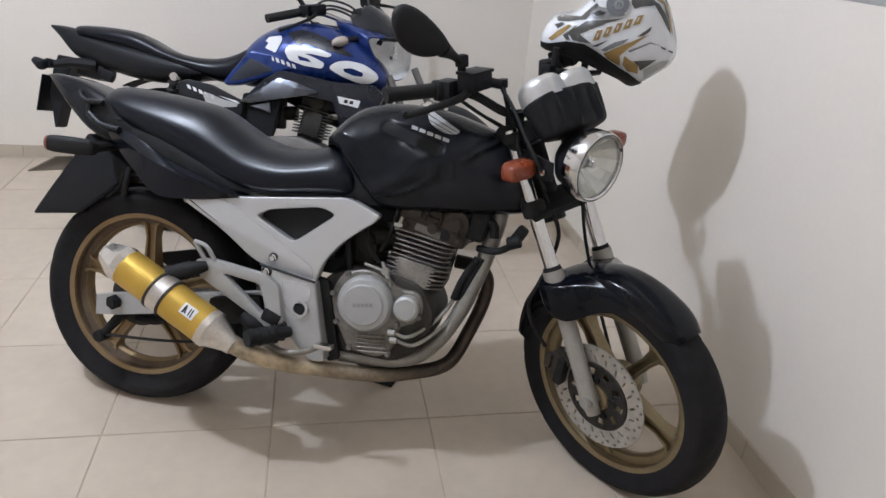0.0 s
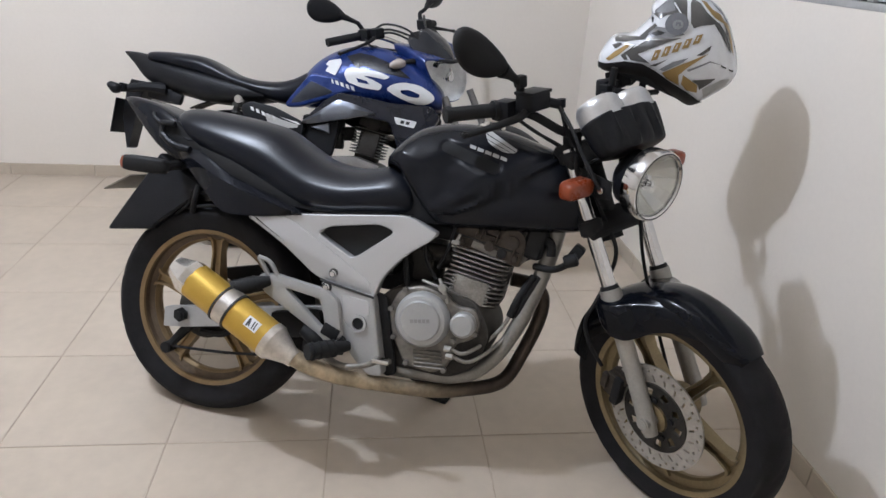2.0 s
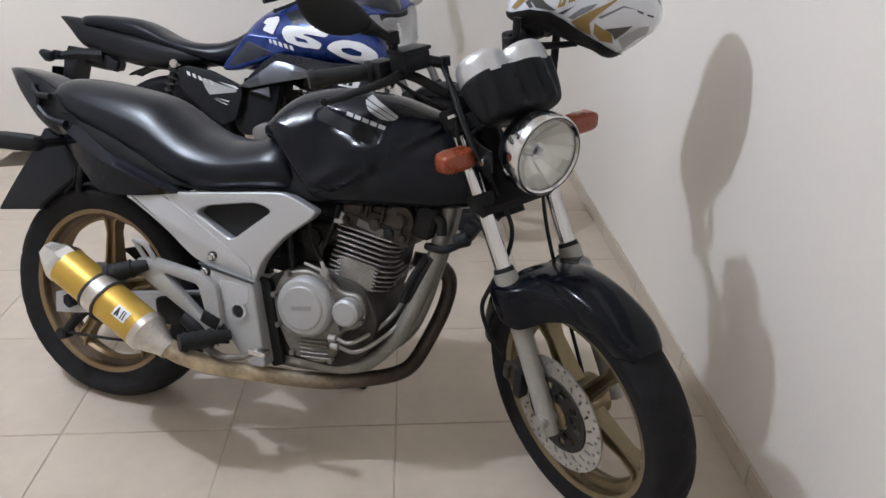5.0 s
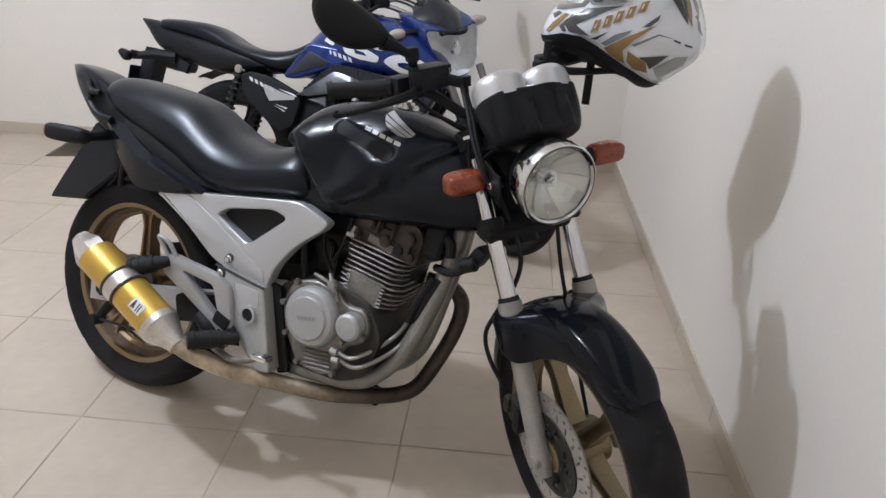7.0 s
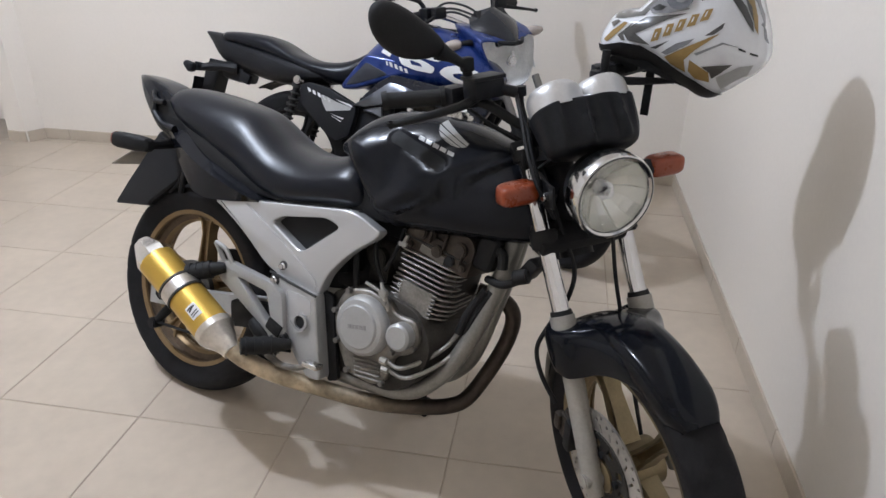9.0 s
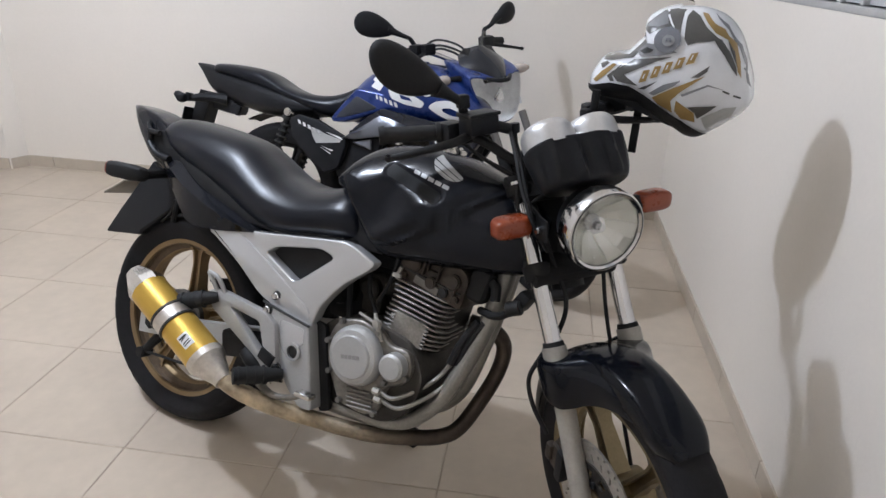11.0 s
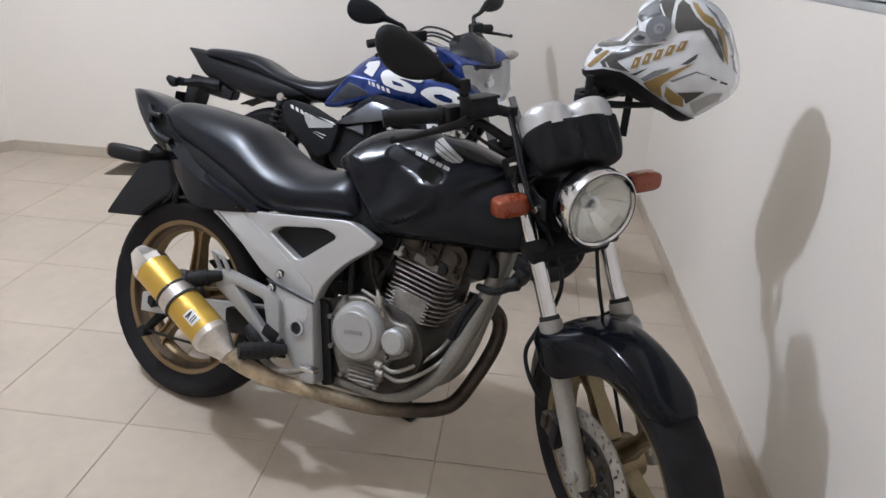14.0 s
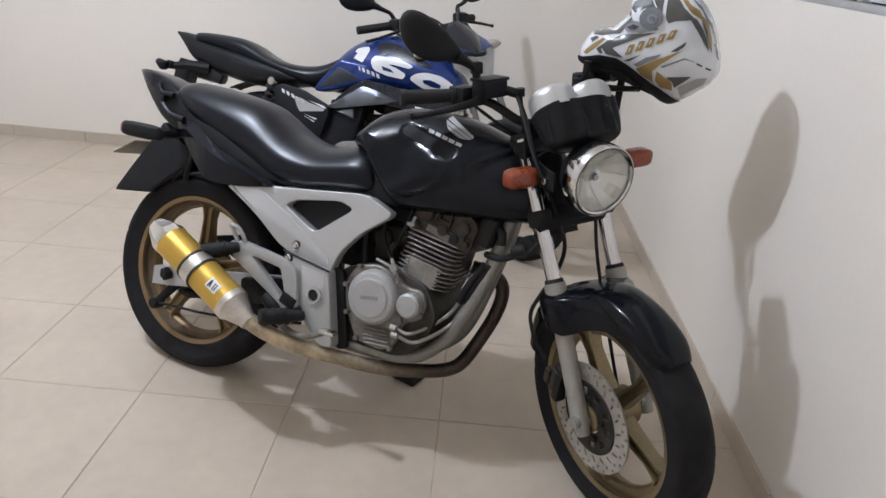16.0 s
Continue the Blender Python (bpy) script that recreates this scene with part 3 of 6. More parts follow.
# side panels of the frame
frame_panel = plate(rounded([(0.128, 0.604), (0.269, 0.634), (0.31, 0.636), (0.585, 0.674), (0.668, 0.640), (0.655, 0.62), (0.585, 0.566), (0.535, 0.5), (0.522, 0.45), (0.393, 0.465), (0.345, 0.480), (0.256, 0.541)],
                            [0.012, 0.03, 0.03, 0.03, 0.012, 0.02, 0.05, 0.05, 0.006, 0.01, 0.03, 0.08]), -0.148, -0.112,
                    [rounded([(0.346, 0.592), (0.376, 0.613), (0.514, 0.640), (0.556, 0.626), (0.462, 0.549), (0.444, 0.543)], [0.012, 0.016, 0.022, 0.016, 0.012, 0.01], 4)], 0.0065, 3)
raised = plate(rounded([(0.150, 0.607), (0.250, 0.622), (0.357, 0.570), (0.463, 0.512), (0.508, 0.486), (0.515, 0.460), (0.404, 0.473), (0.352, 0.488), (0.266, 0.544)], 0.008), -0.1515, -0.14, bevel=0.0032)
frame_panel = join(frame_panel, raised)
bend(frame_panel, lambda x, y, z: (x, y + 0.055 * max(0, 0.3 - x) + (0.05 * max(0, x - 0.5)) - 0.02 * max(0, 0.55 - z), z))
side_frame = part("side_frame", frame_panel, SILVER, BIKE, "silver painted triangular frame panel")
part("side_frame_inner", plate(rounded([(0.128, 0.604), (0.31, 0.636), (0.585, 0.674), (0.655, 0.62), (0.522, 0.45), (0.335, 0.478)], 0.03), 0.112, 0.148, bevel=0.008), SILVER, BIKE, "silver painted frame panel of the far side")
part("inner_mesh", plate([(0.31, 0.57), (0.35, 0.64), (0.59, 0.672), (0.60, 0.6), (0.46, 0.51)], -0.12, -0.09), DULL, side_frame, "black cover behind the opening")
pivot = plate(rounded([(0.372, 0.472), (0.525, 0.452), (0.575, 0.250), (0.535, 0.245), (0.478, 0.292), (0.43, 0.37)], [0.02, 0.006, 0.012, 0.012, 0.03, 0.05]), -0.165, -0.12, bevel=0.007, segs=3)
pivot = part("pivot_plate", bend(pivot, lambda x, y, z: (x, y - 0.02 * max(0, 0.45 - z), z)), COVER, BIKE, "grey cast pivot plate")
part("plate_recess", bend(plate(rounded([(0.437, 0.445), (0.515, 0.440), (0.522, 0.405), (0.47, 0.36), (0.45, 0.38)], 0.01), -0.1662, -0.163, bevel=0.001), lambda x, y, z: (x, y - 0.02 * max(0, 0.45 - z), z)), SILVER, pivot)
part("pivot_bolt", join(lathe([(0.0225, 0), (0.0225, -0.008), (0.016, -0.008), (0.016, 0)], (0.495, -0.166, 0.378), 28)), SILVER, pivot)
part("pivot_cap", disc((0.495, -0.171, 0.378), (0, 1, 0), 0.0165, 0.012, 20, 0.003), DULL, pivot)
for x, y, z, mat in ((0.404, -0.151, 0.492, CHROME), (0.395, -0.166, 0.457, CHROME), (0.455, -0.175, 0.325, DULL)):
    bolt = part("frame_bolt", join(lathe([(0.0105, 0), (0.0105, -0.006), (0.008, -0.009), (0.006, 0)], (x, y, z), 20), disc((x, y - 0.010, z), (0, 1, 0), 0.007, 0.010, 6)), mat, pivot)
    part("washer", disc((x, y - 0.001, z), (0, 1, 0), 0.0145, 0.004, 20, 0.001), INK, bolt, "black washer")
part("footrest_bracket", bend(plate(rounded([(0.205, 0.462), (0.25, 0.47), (0.40, 0.452), (0.437, 0.43), (0.462, 0.305), (0.43, 0.298), (0.395, 0.328), (0.222, 0.418)], 0.012), -0.182, -0.158,
     [rounded([(0.285, 0.437), (0.385, 0.425), (0.412, 0.352), (0.395, 0.352)], 0.01)], 0.006, 2), lambda x, y, z: (x, y - 0.03 * max(0, 0.33 - x), z)), COVER, BIKE, "grey cast footrest bracket")
part("muffler_stay", join(tube([(0.238, -0.178, 0.455), (0.215, -0.188, 0.495), (0.205, -0.19, 0.51)], 0.006, 8), tube([(0.262, -0.178, 0.46), (0.238, -0.188, 0.50), (0.205, -0.19, 0.51)], 0.006, 8)), COVER, BIKE)
for name, a, b in (("passenger_footrest", (0.24, -0.18, 0.45), (0.158, -0.232, 0.42)), ("rider_footrest", (0.478, -0.175, 0.316), (0.405, -0.268, 0.308))):
    part(name, join(tube([a, tuple((p + q) / 2 for p, q in zip(a, b)), b], [0.013, 0.0225, 0.021], 12, smooth=False), *[disc(tuple(p + (q - p) * k / 6 for p, q in zip(a, b)), tuple(q - p for p, q in zip(a, b)), 0.024, 0.005, 12) for k in (2.2, 3.2, 4.2, 5.2)]), GRIP, BIKE, "black rubber footrest")
pedal = part("brake_pedal", tube([(0.41, -0.19, 0.283), (0.47, -0.2, 0.268), (0.53, -0.205, 0.28), (0.575, -0.21, 0.305)], [0.011, 0.009, 0.0075, 0.0075], 10), CASE, BIKE, "worn metal brake pedal")
part("pedal_pad", box((0.585, -0.215, 0.308), (0.045, 0.028, 0.012), 0.004), POLISH, pedal, "bright worn pedal pad")
part("pedal_spring", tube([(0.40 + 0.05 * k / 40 + 0.006 * math.cos(k * 0.9), -0.178, 0.30 - 0.012 * k / 40 + 0.006 * math.sin(k * 0.9)) for k in range(41)], 0.0016, 6, smooth=False), POLISH, pedal)
part("brake_switch", join(tube([(0.345, -0.17, 0.335), (0.375, -0.172, 0.318), (0.40, -0.172, 0.305)], [0.018, 0.021, 0.014], 12), box((0.425, -0.172, 0.345), (0.05, 0.03, 0.035), 0.008, (0, 20, 0))), DULL, BIKE, "black brake light switch")
part("plate_joint", tube([(0.375, -0.163, 0.474), (0.45, -0.166, 0.463), (0.527, -0.163, 0.4505)], 0.0035, 8), INK, BIKE, "dark joint between the frame panel and the pivot plate")

# seat and tail
seat = body([(-0.168, 0.832, 0.85, 0.03), (-0.155, 0.808, 0.864, 0.075), (-0.11, 0.78, 0.874, 0.105), (-0.03, 0.745, 0.872, 0.118), (0.08, 0.705, 0.862, 0.125), (0.16, 0.675, 0.846, 0.128),
             (0.235, 0.648, 0.808, 0.134), (0.30, 0.634, 0.779, 0.138), (0.38, 0.636, 0.768, 0.138), (0.45, 0.648, 0.778, 0.136), (0.52, 0.655, 0.797, 0.134), (0.556, 0.66, 0.79, 0.128), (0.577, 0.666, 0.768, 0.115), (0.586, 0.675, 0.74, 0.1)], 4, 72, 3.3, 0.33)
seat = part("seat", seat, SEAT, BIKE, "black ribbed vinyl seat, dusty on top", edge=60)
part("seat_base", body([(-0.14, 0.755, 0.81, 0.085), (-0.05, 0.70, 0.79, 0.105), (0.05, 0.66, 0.77, 0.118), (0.16, 0.64, 0.72, 0.118), (0.3, 0.638, 0.68, 0.122), (0.55, 0.65, 0.69, 0.11)], 3, 24, 6.0), DULL, BIKE, "black seat base")
part("seat_joint_cover", box((0.59, 0, 0.712), (0.15, 0.212, 0.115), 0.02), DULL, BIKE)
tail = body([(-0.385, 0.876, 0.881, 0.008), (-0.348, 0.854, 0.885, 0.032), (-0.30, 0.818, 0.882, 0.056), (-0.25, 0.778, 0.874, 0.072), (-0.20, 0.744, 0.858, 0.085), (-0.13, 0.715, 0.828, 0.096), (-0.05, 0.69, 0.785, 0.105), (0.05, 0.65, 0.74, 0.11)], 3, 40, 7.0, 0.3)
tail = part("tail_fairing", tail, BLACK, BIKE, "black plastic tail fairing", edge=28)
for s in (-1, 1):
    rings = [[(x, s * (yc - 0.030), zt), (x, s * yc, zc), (x, s * (yc - 0.010), zb), (x, s * 0.07, zb + 0.004), (x, s * 0.07, zt)]
             for x, zt, zc, zb, yc in spline([(-0.145, 0.782, 0.772, 0.758, 0.098), (-0.07, 0.766, 0.742, 0.70, 0.126), (0.0, 0.735, 0.712, 0.645, 0.146), (0.06, 0.706, 0.690, 0.606, 0.156), (0.15, 0.676, 0.664, 0.608, 0.162), (0.24, 0.65, 0.644, 0.622, 0.163), (0.295, 0.637, 0.635, 0.631, 0.158)], 3)]
    part("side_fairing", loft(rings), BLACK, tail, "black side fairing with a sharp crease", edge=24)
# No hollow is cut here; a black plate gives the hollow's shade.
part("grip_recess", plate(rounded([(-0.182, 0.822), (-0.128, 0.832), (-0.098, 0.80), (-0.045, 0.765), (-0.09, 0.732), (-0.165, 0.772)], 0.008), -0.105, -0.06, bevel=0.003), DULL, tail, "black plate painted in for the shaded hollow under the seat end")
part("grab_handle", join(tube([(-0.178, -0.112, 0.822), (-0.13, -0.116, 0.822)], 0.0075, 10), tube([(-0.172, -0.112, 0.79), (-0.13, -0.118, 0.765), (-0.075, -0.12, 0.757)], 0.010, 10), tube([(-0.175, -0.11, 0.825), (-0.172, -0.114, 0.788)], 0.007, 10)), PLASTIC, BIKE, "black moulded grab handle")
part("grab_rail", join(tube([(-0.235, -0.07, 0.845), (-0.215, -0.082, 0.828), (-0.15, -0.094, 0.80), (-0.10, -0.1, 0.785), (-0.075, -0.1, 0.785)], 0.006, 10),
                       tube([(-0.235, 0.07, 0.845), (-0.215, 0.096, 0.828), (-0.15, 0.112, 0.798), (-0.10, 0.112, 0.785), (-0.075, 0.1, 0.79)], 0.0085, 10)), PLASTIC, BIKE, "black grab rail")
flap = loft([[(x, -w, z), (x, w, z), (x2, w, z2), (x2, -w, z2)] for x, z, x2, z2, w in ((-0.06, 0.655, -0.215, 0.735, 0.06), (-0.095, 0.61, -0.25, 0.66, 0.075), (-0.15, 0.562, -0.305, 0.572, 0.085), (-0.196, 0.522, -0.352, 0.497, 0.09), (-0.198, 0.512, -0.356, 0.488, 0.088))])
bmesh.ops.bevel(flap, geom=flap.edges[:], offset=0.006, segments=1, affect="EDGES")
part("rear_mudguard", flap, PLASTIC, BIKE, "long black plastic rear mudguard")
part("inner_mudguard", lathe([(0.345, -0.06), (0.352, 0), (0.345, 0.06), (0.338, 0.06), (0.345, 0), (0.338, -0.06)], RW, 26, (62, 128)), DULL, BIKE)
part("mudguard_stay", tube([(-0.085, -0.07, 0.575), (-0.08, -0.07, 0.62), (-0.075, -0.065, 0.655)], 0.009, 8), DULL, BIKE)
part("mudguard_rod", tube([(-0.14, -0.065, 0.565), (-0.10, -0.07, 0.60), (-0.09, -0.07, 0.64)], 0.005, 8), DULL, BIKE)
part("mudguard_rod", tube([(-0.12, -0.06, 0.585), (-0.03, -0.07, 0.605), (0.05, -0.08, 0.615)], 0.005, 8), DULL, BIKE)
part("number_plate", box((-0.32, 0.0, 0.634), (0.10, 0.205, 0.004), 0.001, (0, -31, 0)), PLATEM, BIKE, "plain worn grey number plate")
for s in (-1, 1):
    ind = part("rear_indicator", join(loft([section(x, 0.704 - h, 0.704 + h, w, 16, 3.4, 0, s * yy) for x, h, w, yy in ((-0.218, 0.020, 0.017, 0.192), (-0.2, 0.0225, 0.02, 0.19), (-0.14, 0.0225, 0.02, 0.178), (-0.112, 0.019, 0.017, 0.17), (-0.105, 0.012, 0.011, 0.166))]),
                                       tube([(-0.12, s * 0.17, 0.704), (-0.13, s * 0.06, 0.71)], 0.014, 10)), DULL, BIKE, "black rear indicator")
    part("lens", loft([section(x, 0.704 - h, 0.704 + h, w, 16, 2.6, 0, s * 0.192) for x, h, w in ((-0.232, 0.012, 0.01), (-0.226, 0.019, 0.016), (-0.2185, 0.021, 0.018))]), ORANGE, ind, "orange lens")

# tank
tank = body([(0.490, 0.785, 0.80, 0.07), (0.505, 0.793, 0.836, 0.108), (0.537, 0.78, 0.876, 0.13), (0.57, 0.737, 0.9, 0.14), (0.612, 0.688, 0.914, 0.146), (0.66, 0.65, 0.922, 0.15), (0.72, 0.652, 0.924, 0.152), (0.80, 0.66, 0.915, 0.148),
             (0.87, 0.667, 0.897, 0.138), (0.94, 0.676, 0.875, 0.122), (1.0, 0.686, 0.852, 0.1), (1.03, 0.70, 0.83, 0.08)], 12, 144, 3.0, 0.34, 4.5)
SEAM = [(0.45, 0.66), (0.60, 0.690), (0.70, 0.702), (0.75, 0.727), (0.883, 0.83), (0.97, 0.895), (1.1, 0.99)]


def smooth(v):
    v = max(0.0, min(1.0, v))
    return v * v * (3 - 2 * v)


def dents(x, y, z):
    """The raised seam over the lower flank panel, the knee hollow and the long sunken inlay below the badge."""
    line = next(z0 + (z1 - z0) * (x - x0) / (x1 - x0) for (x0, z0), (x1, z1) in zip(SEAM, SEAM[1:]) if x <= x1)
    d = z - line
    low = smooth(-d / 0.014) * (0.016 - 0.006 * smooth(-d / 0.08)) * smooth((x - 0.60) / 0.08)
    lip = -0.009 * math.exp(-((d - 0.008) / 0.015) ** 2) * smooth((x - 0.66) / 0.08)
    u, w = (x - 0.668) * 0.84 + (z - 0.785) * 0.54, (z - 0.785) * 0.84 - (x - 0.668) * 0.54
    knee = 0.017 * math.exp(-(u / 0.085) ** 2 - (w / 0.048) ** 4)
    ax, az, bx, bz = 0.656, 0.858, 0.788, 0.819
    k = max(0.0, min(1.0, ((x - ax) * (bx - ax) + (z - az) * (bz - az)) / ((bx - ax) ** 2 + (bz - az) ** 2)))
    inlay = 0.0035 * smooth((0.022 - math.hypot(x - ax - (bx - ax) * k, z - az - (bz - az) * k)) / 0.009)
    return (x, y - math.copysign(min(abs(y), low + lip + knee + inlay), y), z)


tank = part("fuel_tank", bend(tank, dents), BLACK, BIKE, "black painted fuel tank with silver wing badge", edge=60)
skin = tree_of(tank)
part("inlay", decal([[(0.722 + u * 0.959 + v * 0.283, 0.8385 - u * 0.283 + v * 0.959) for u, v in [(e * 0.0685 + 0.0145 * math.cos(a), 0.0145 * math.sin(a)) for e, lo in ((1, -1.5708), (-1, 1.5708)) for a in np.linspace(lo, lo + 3.1416, 9)]]], skin, cuts=3), RECESS, tank, "matt black sunken inlay")
part("tank_cap", join(disc((0.74, 0, 0.918), (0, 0, 1), 0.036, 0.012, 28, 0.003), disc((0.74, 0, 0.93), (0, 0, 1), 0.026, 0.006, 28, 0.002)), POLISH, tank, "metal filler cap")
TIPS = [(0.750, 0.913), (0.743, 0.902), (0.751, 0.888), (0.763, 0.876), (0.779, 0.869)]
ENDS = [(0.831, 0.872), (0.830, 0.865), (0.819, 0.861), (0.806, 0.861), (0.794, 0.863)]


def between(p, q, f):
    return (p[0] + (q[0] - p[0]) * f, p[1] + (q[1] - p[1]) * f)


WING = [[TIPS[k], between(TIPS[k], ENDS[k], 0.55), ENDS[k], between(ENDS[k], ENDS[k + 1], 0.84), between(between(TIPS[k], TIPS[k + 1], 0.84), between(ENDS[k], ENDS[k + 1], 0.84), 0.5), between(TIPS[k], TIPS[k + 1], 0.84)] for k in range(4)]
part("wing_badge", decal(WING, skin, cuts=3), GREYWHITE, tank, "silver wing shape")
for k in range(5):
    x = 0.714 + 0.0205 * k
    z = 0.871 - 0.0047 * k
    part("badge_bar", decal([[(x, z), (x + 0.0165, z - 0.004), (x + 0.0165, z - 0.012), (x, z - 0.0085)]], skin, lift=0.0018, cuts=3), GREYWHITE, tank)

# engine
tilt = Matrix.Translation((0.775, 0, 0.53)) @ Matrix.Rotation(radians(9), 4, "Y")
case = plate(rounded([(0.525, 0.455), (0.60, 0.49), (0.68, 0.50), (0.79, 0.475), (0.835, 0.40), (0.81, 0.31), (0.74, 0.262), (0.57, 0.265), (0.535, 0.31)], 0.03), -0.112, 0.112, bevel=0.012, segs=2)
crank = part("crankcase", case, ENGINE, BIKE, "dirty cast aluminium crankcase")
part("cylinder", box((0, 0, 0), (0.13, 0.135, 0.14), 0.02), ENGINE, BIKE, "dark cylinder barrel", xf=tilt)
for k in range(11):
    wf = 0.176 + 0.010 * math.sin(k * 0.7) - 0.004 * max(0, 4 - k)
    part("cooling_fin", plate(rounded([(-wf / 2, -0.0925), (wf / 2 - 0.04, -0.0925), (wf / 2 - 0.016, -0.06), (wf / 2 - 0.03, 0.0925), (-wf / 2, 0.0925)], 0.012, 3), -0.0023, 0.0023, bevel=0.0012, segs=1), FIN, BIKE,
         xf=tilt @ Matrix.Translation((0, 0, -0.058 + 0.0126 * k)) @ Matrix.Rotation(radians(90), 4, "X") @ Matrix.Scale(-1, 4, (0, 0, 1)))
fb = part("fin_block", box((-0.012, -0.094, -0.030), (0.092, 0.010, 0.062), 0.003), FIN, BIKE, "pale cast pad across the fins", xf=tilt)
for k in range(7):
    for x in (-0.058, 0.036):
        part("fin_rib", box((x, -0.097, -0.056 + 0.0088 * k), (0.012, 0.008, 0.0046), 0.001, segs=1), FIN, fb, xf=tilt)
head = part("cylinder_head", join(box((0, 0, 0.092), (0.185, 0.17, 0.06), 0.012), tube([(-0.05, -0.086, 0.122), (-0.05, 0.086, 0.122)], 0.036, 16), tube([(0.058, -0.086, 0.12), (0.058, 0.086, 0.12)], 0.034, 16),
                                  box((0.005, 0, 0.128), (0.13, 0.15, 0.05), 0.012)), HEAD, BIKE, "stained cylinder head", xf=tilt)
for x, z, r in ((-0.05, 0.122, 0.018), (0.058, 0.12, 0.018), (0.005, 0.095, 0.014), (-0.07, 0.083, 0.009), (0.075, 0.083, 0.009)):
    part("head_boss", disc((x, -0.098, z), (0, 1, 0), r, 0.016, 20, 0.003), HEAD, head, xf=tilt)
part("head_joint", box((-0.004, -0.0868, 0.099), (0.172, 0.005, 0.004), 0.001, segs=1), INK, head, xf=tilt)
part("head_pocket", box((-0.006, -0.087, 0.084), (0.07, 0.008, 0.020), 0.004, (0, 6, 0)), CAST, head, "paler cast pocket", xf=tilt)
# Solid black disc; its colour stands for the shade inside a round hole.
part("head_bore", disc((0.040, -0.0925, 0.086), (0, 1, 0), 0.0125, 0.012, 20, 0.002), DULL, head, xf=tilt)
for x, z, h in ((0.068, 0.10, 0.055), (0.018, 0.122, 0.035), (-0.022, 0.122, 0.035)):
    part("head_rib", box((x, -0.089, z), (0.005, 0.014, h), 0.0015, segs=1), HEAD, head, xf=tilt)
part("ignition_cap", join(box((0.905, -0.045, 0.645), (0.055, 0.07, 0.085), 0.02, (0, 12, 0), 3), tube([(0.925, -0.06, 0.66), (0.945, -0.07, 0.65), (0.95, -0.07, 0.62)], 0.012, 10)), DULL, BIKE, "black rubber ignition cap")
cover = part("clutch_cover", join(lathe([(0.0, -0.161), (0.050, -0.1605), (0.0525, -0.158), (0.0535, -0.1555), (0.064, -0.153), (0.071, -0.145), (0.0735, -0.135), (0.074, -0.11), (0.0, -0.11)], (0.655, 0, 0.412), 48, closed=False)), COVER, BIKE, "round grey painted clutch cover")
for k in range(5):
    part("cover_mark", box((0.6345 + 0.0105 * k, -0.1612, 0.409 + 0.002 * k), (0.0085, 0.0012, 0.0095), 0, (0, -11, 0)), COVERMARK, cover)
part("clutch_housing", plate(rounded([(0.572, 0.36), (0.558, 0.42), (0.58, 0.478), (0.645, 0.5), (0.71, 0.487), (0.738, 0.46), (0.79, 0.462), (0.808, 0.42), (0.79, 0.378), (0.745, 0.362), (0.738, 0.30), (0.70, 0.272), (0.62, 0.28), (0.60, 0.31)], 0.025), -0.128, -0.10, bevel=0.01, segs=3), CASE, BIKE, "dirty cast engine side cover")
part("oil_filter_cover", lathe([(0.0, -0.160), (0.026, -0.159), (0.032, -0.153), (0.033, -0.12), (0.0, -0.12)], (0.764, 0, 0.42), 32, closed=False), COVER, BIKE, "small round grey cover")
for k in range(5):
    part("sump_rib", box((0.685 - 0.002 * k, -0.128, 0.288 + 0.0105 * k), (0.075, 0.012, 0.0045), 0.0012, (0, -6, 0), 1), CASE, crank)
for x, z in ((0.583, 0.352), (0.60, 0.482), (0.705, 0.482), (0.742, 0.372), (0.797, 0.40), (0.728, 0.29), (0.625, 0.29), (0.567, 0.425)):
    part("case_bolt", disc((x, -0.14, z), (0, 1, 0), 0.0075, 0.014, 6, 0.001), CAST, crank)
part("oil_pipe", tube([(0.735, -0.14, 0.352), (0.775, -0.135, 0.345), (0.82, -0.10, 0.375), (0.85, -0.07, 0.41), (0.87, -0.06, 0.45)], [0.0055] * 5, 10), FIN, BIKE, "bright metal oil pipe")
part("oil_pipe", tube([(0.742, -0.14, 0.334), (0.79, -0.13, 0.325), (0.84, -0.09, 0.36), (0.868, -0.06, 0.40), (0.885, -0.055, 0.45)], [0.0055] * 5, 10), FIN, BIKE, "bright metal oil pipe")
for z in (0.352, 0.334):
    part("pipe_union", disc((0.725 + (0.352 - z) * 0.4, -0.146, z), (1, 0, 0), 0.0085, 0.018, 6), SLIDER, BIKE)
for pts in ([(0.868, -0.062, 0.445), (0.885, -0.06, 0.50), (0.915, -0.055, 0.56)], [(0.884, -0.055, 0.445), (0.90, -0.055, 0.5), (0.928, -0.05, 0.56)]):
    part("oil_hose", tube(pts, 0.0105, 10), DULL, BIKE)
part("clutch_lever_arm", join(tube([(0.685, -0.13, 0.525), (0.70, -0.135, 0.50), (0.715, -0.13, 0.465)], [0.004, 0.0065, 0.004], 8), disc((0.698, -0.142, 0.503), (0, 1, 0), 0.011, 0.014, 12, 0.002), tube([(0.698, -0.135, 0.503), (0.64, -0.125, 0.512)], 0.004, 8)), SLIDER, BIKE)
part("carburettor", join(tube([(0.56, 0, 0.56), (0.62, 0, 0.56), (0.70, 0, 0.565)], [0.03, 0.036, 0.026], 16), box((0.615, -0.01, 0.525), (0.06, 0.07, 0.06), 0.01), disc((0.61, -0.055, 0.555), (0, 1, 0), 0.026, 0.03, 18, 0.003)), ENGINE, BIKE, "dark carburettor")
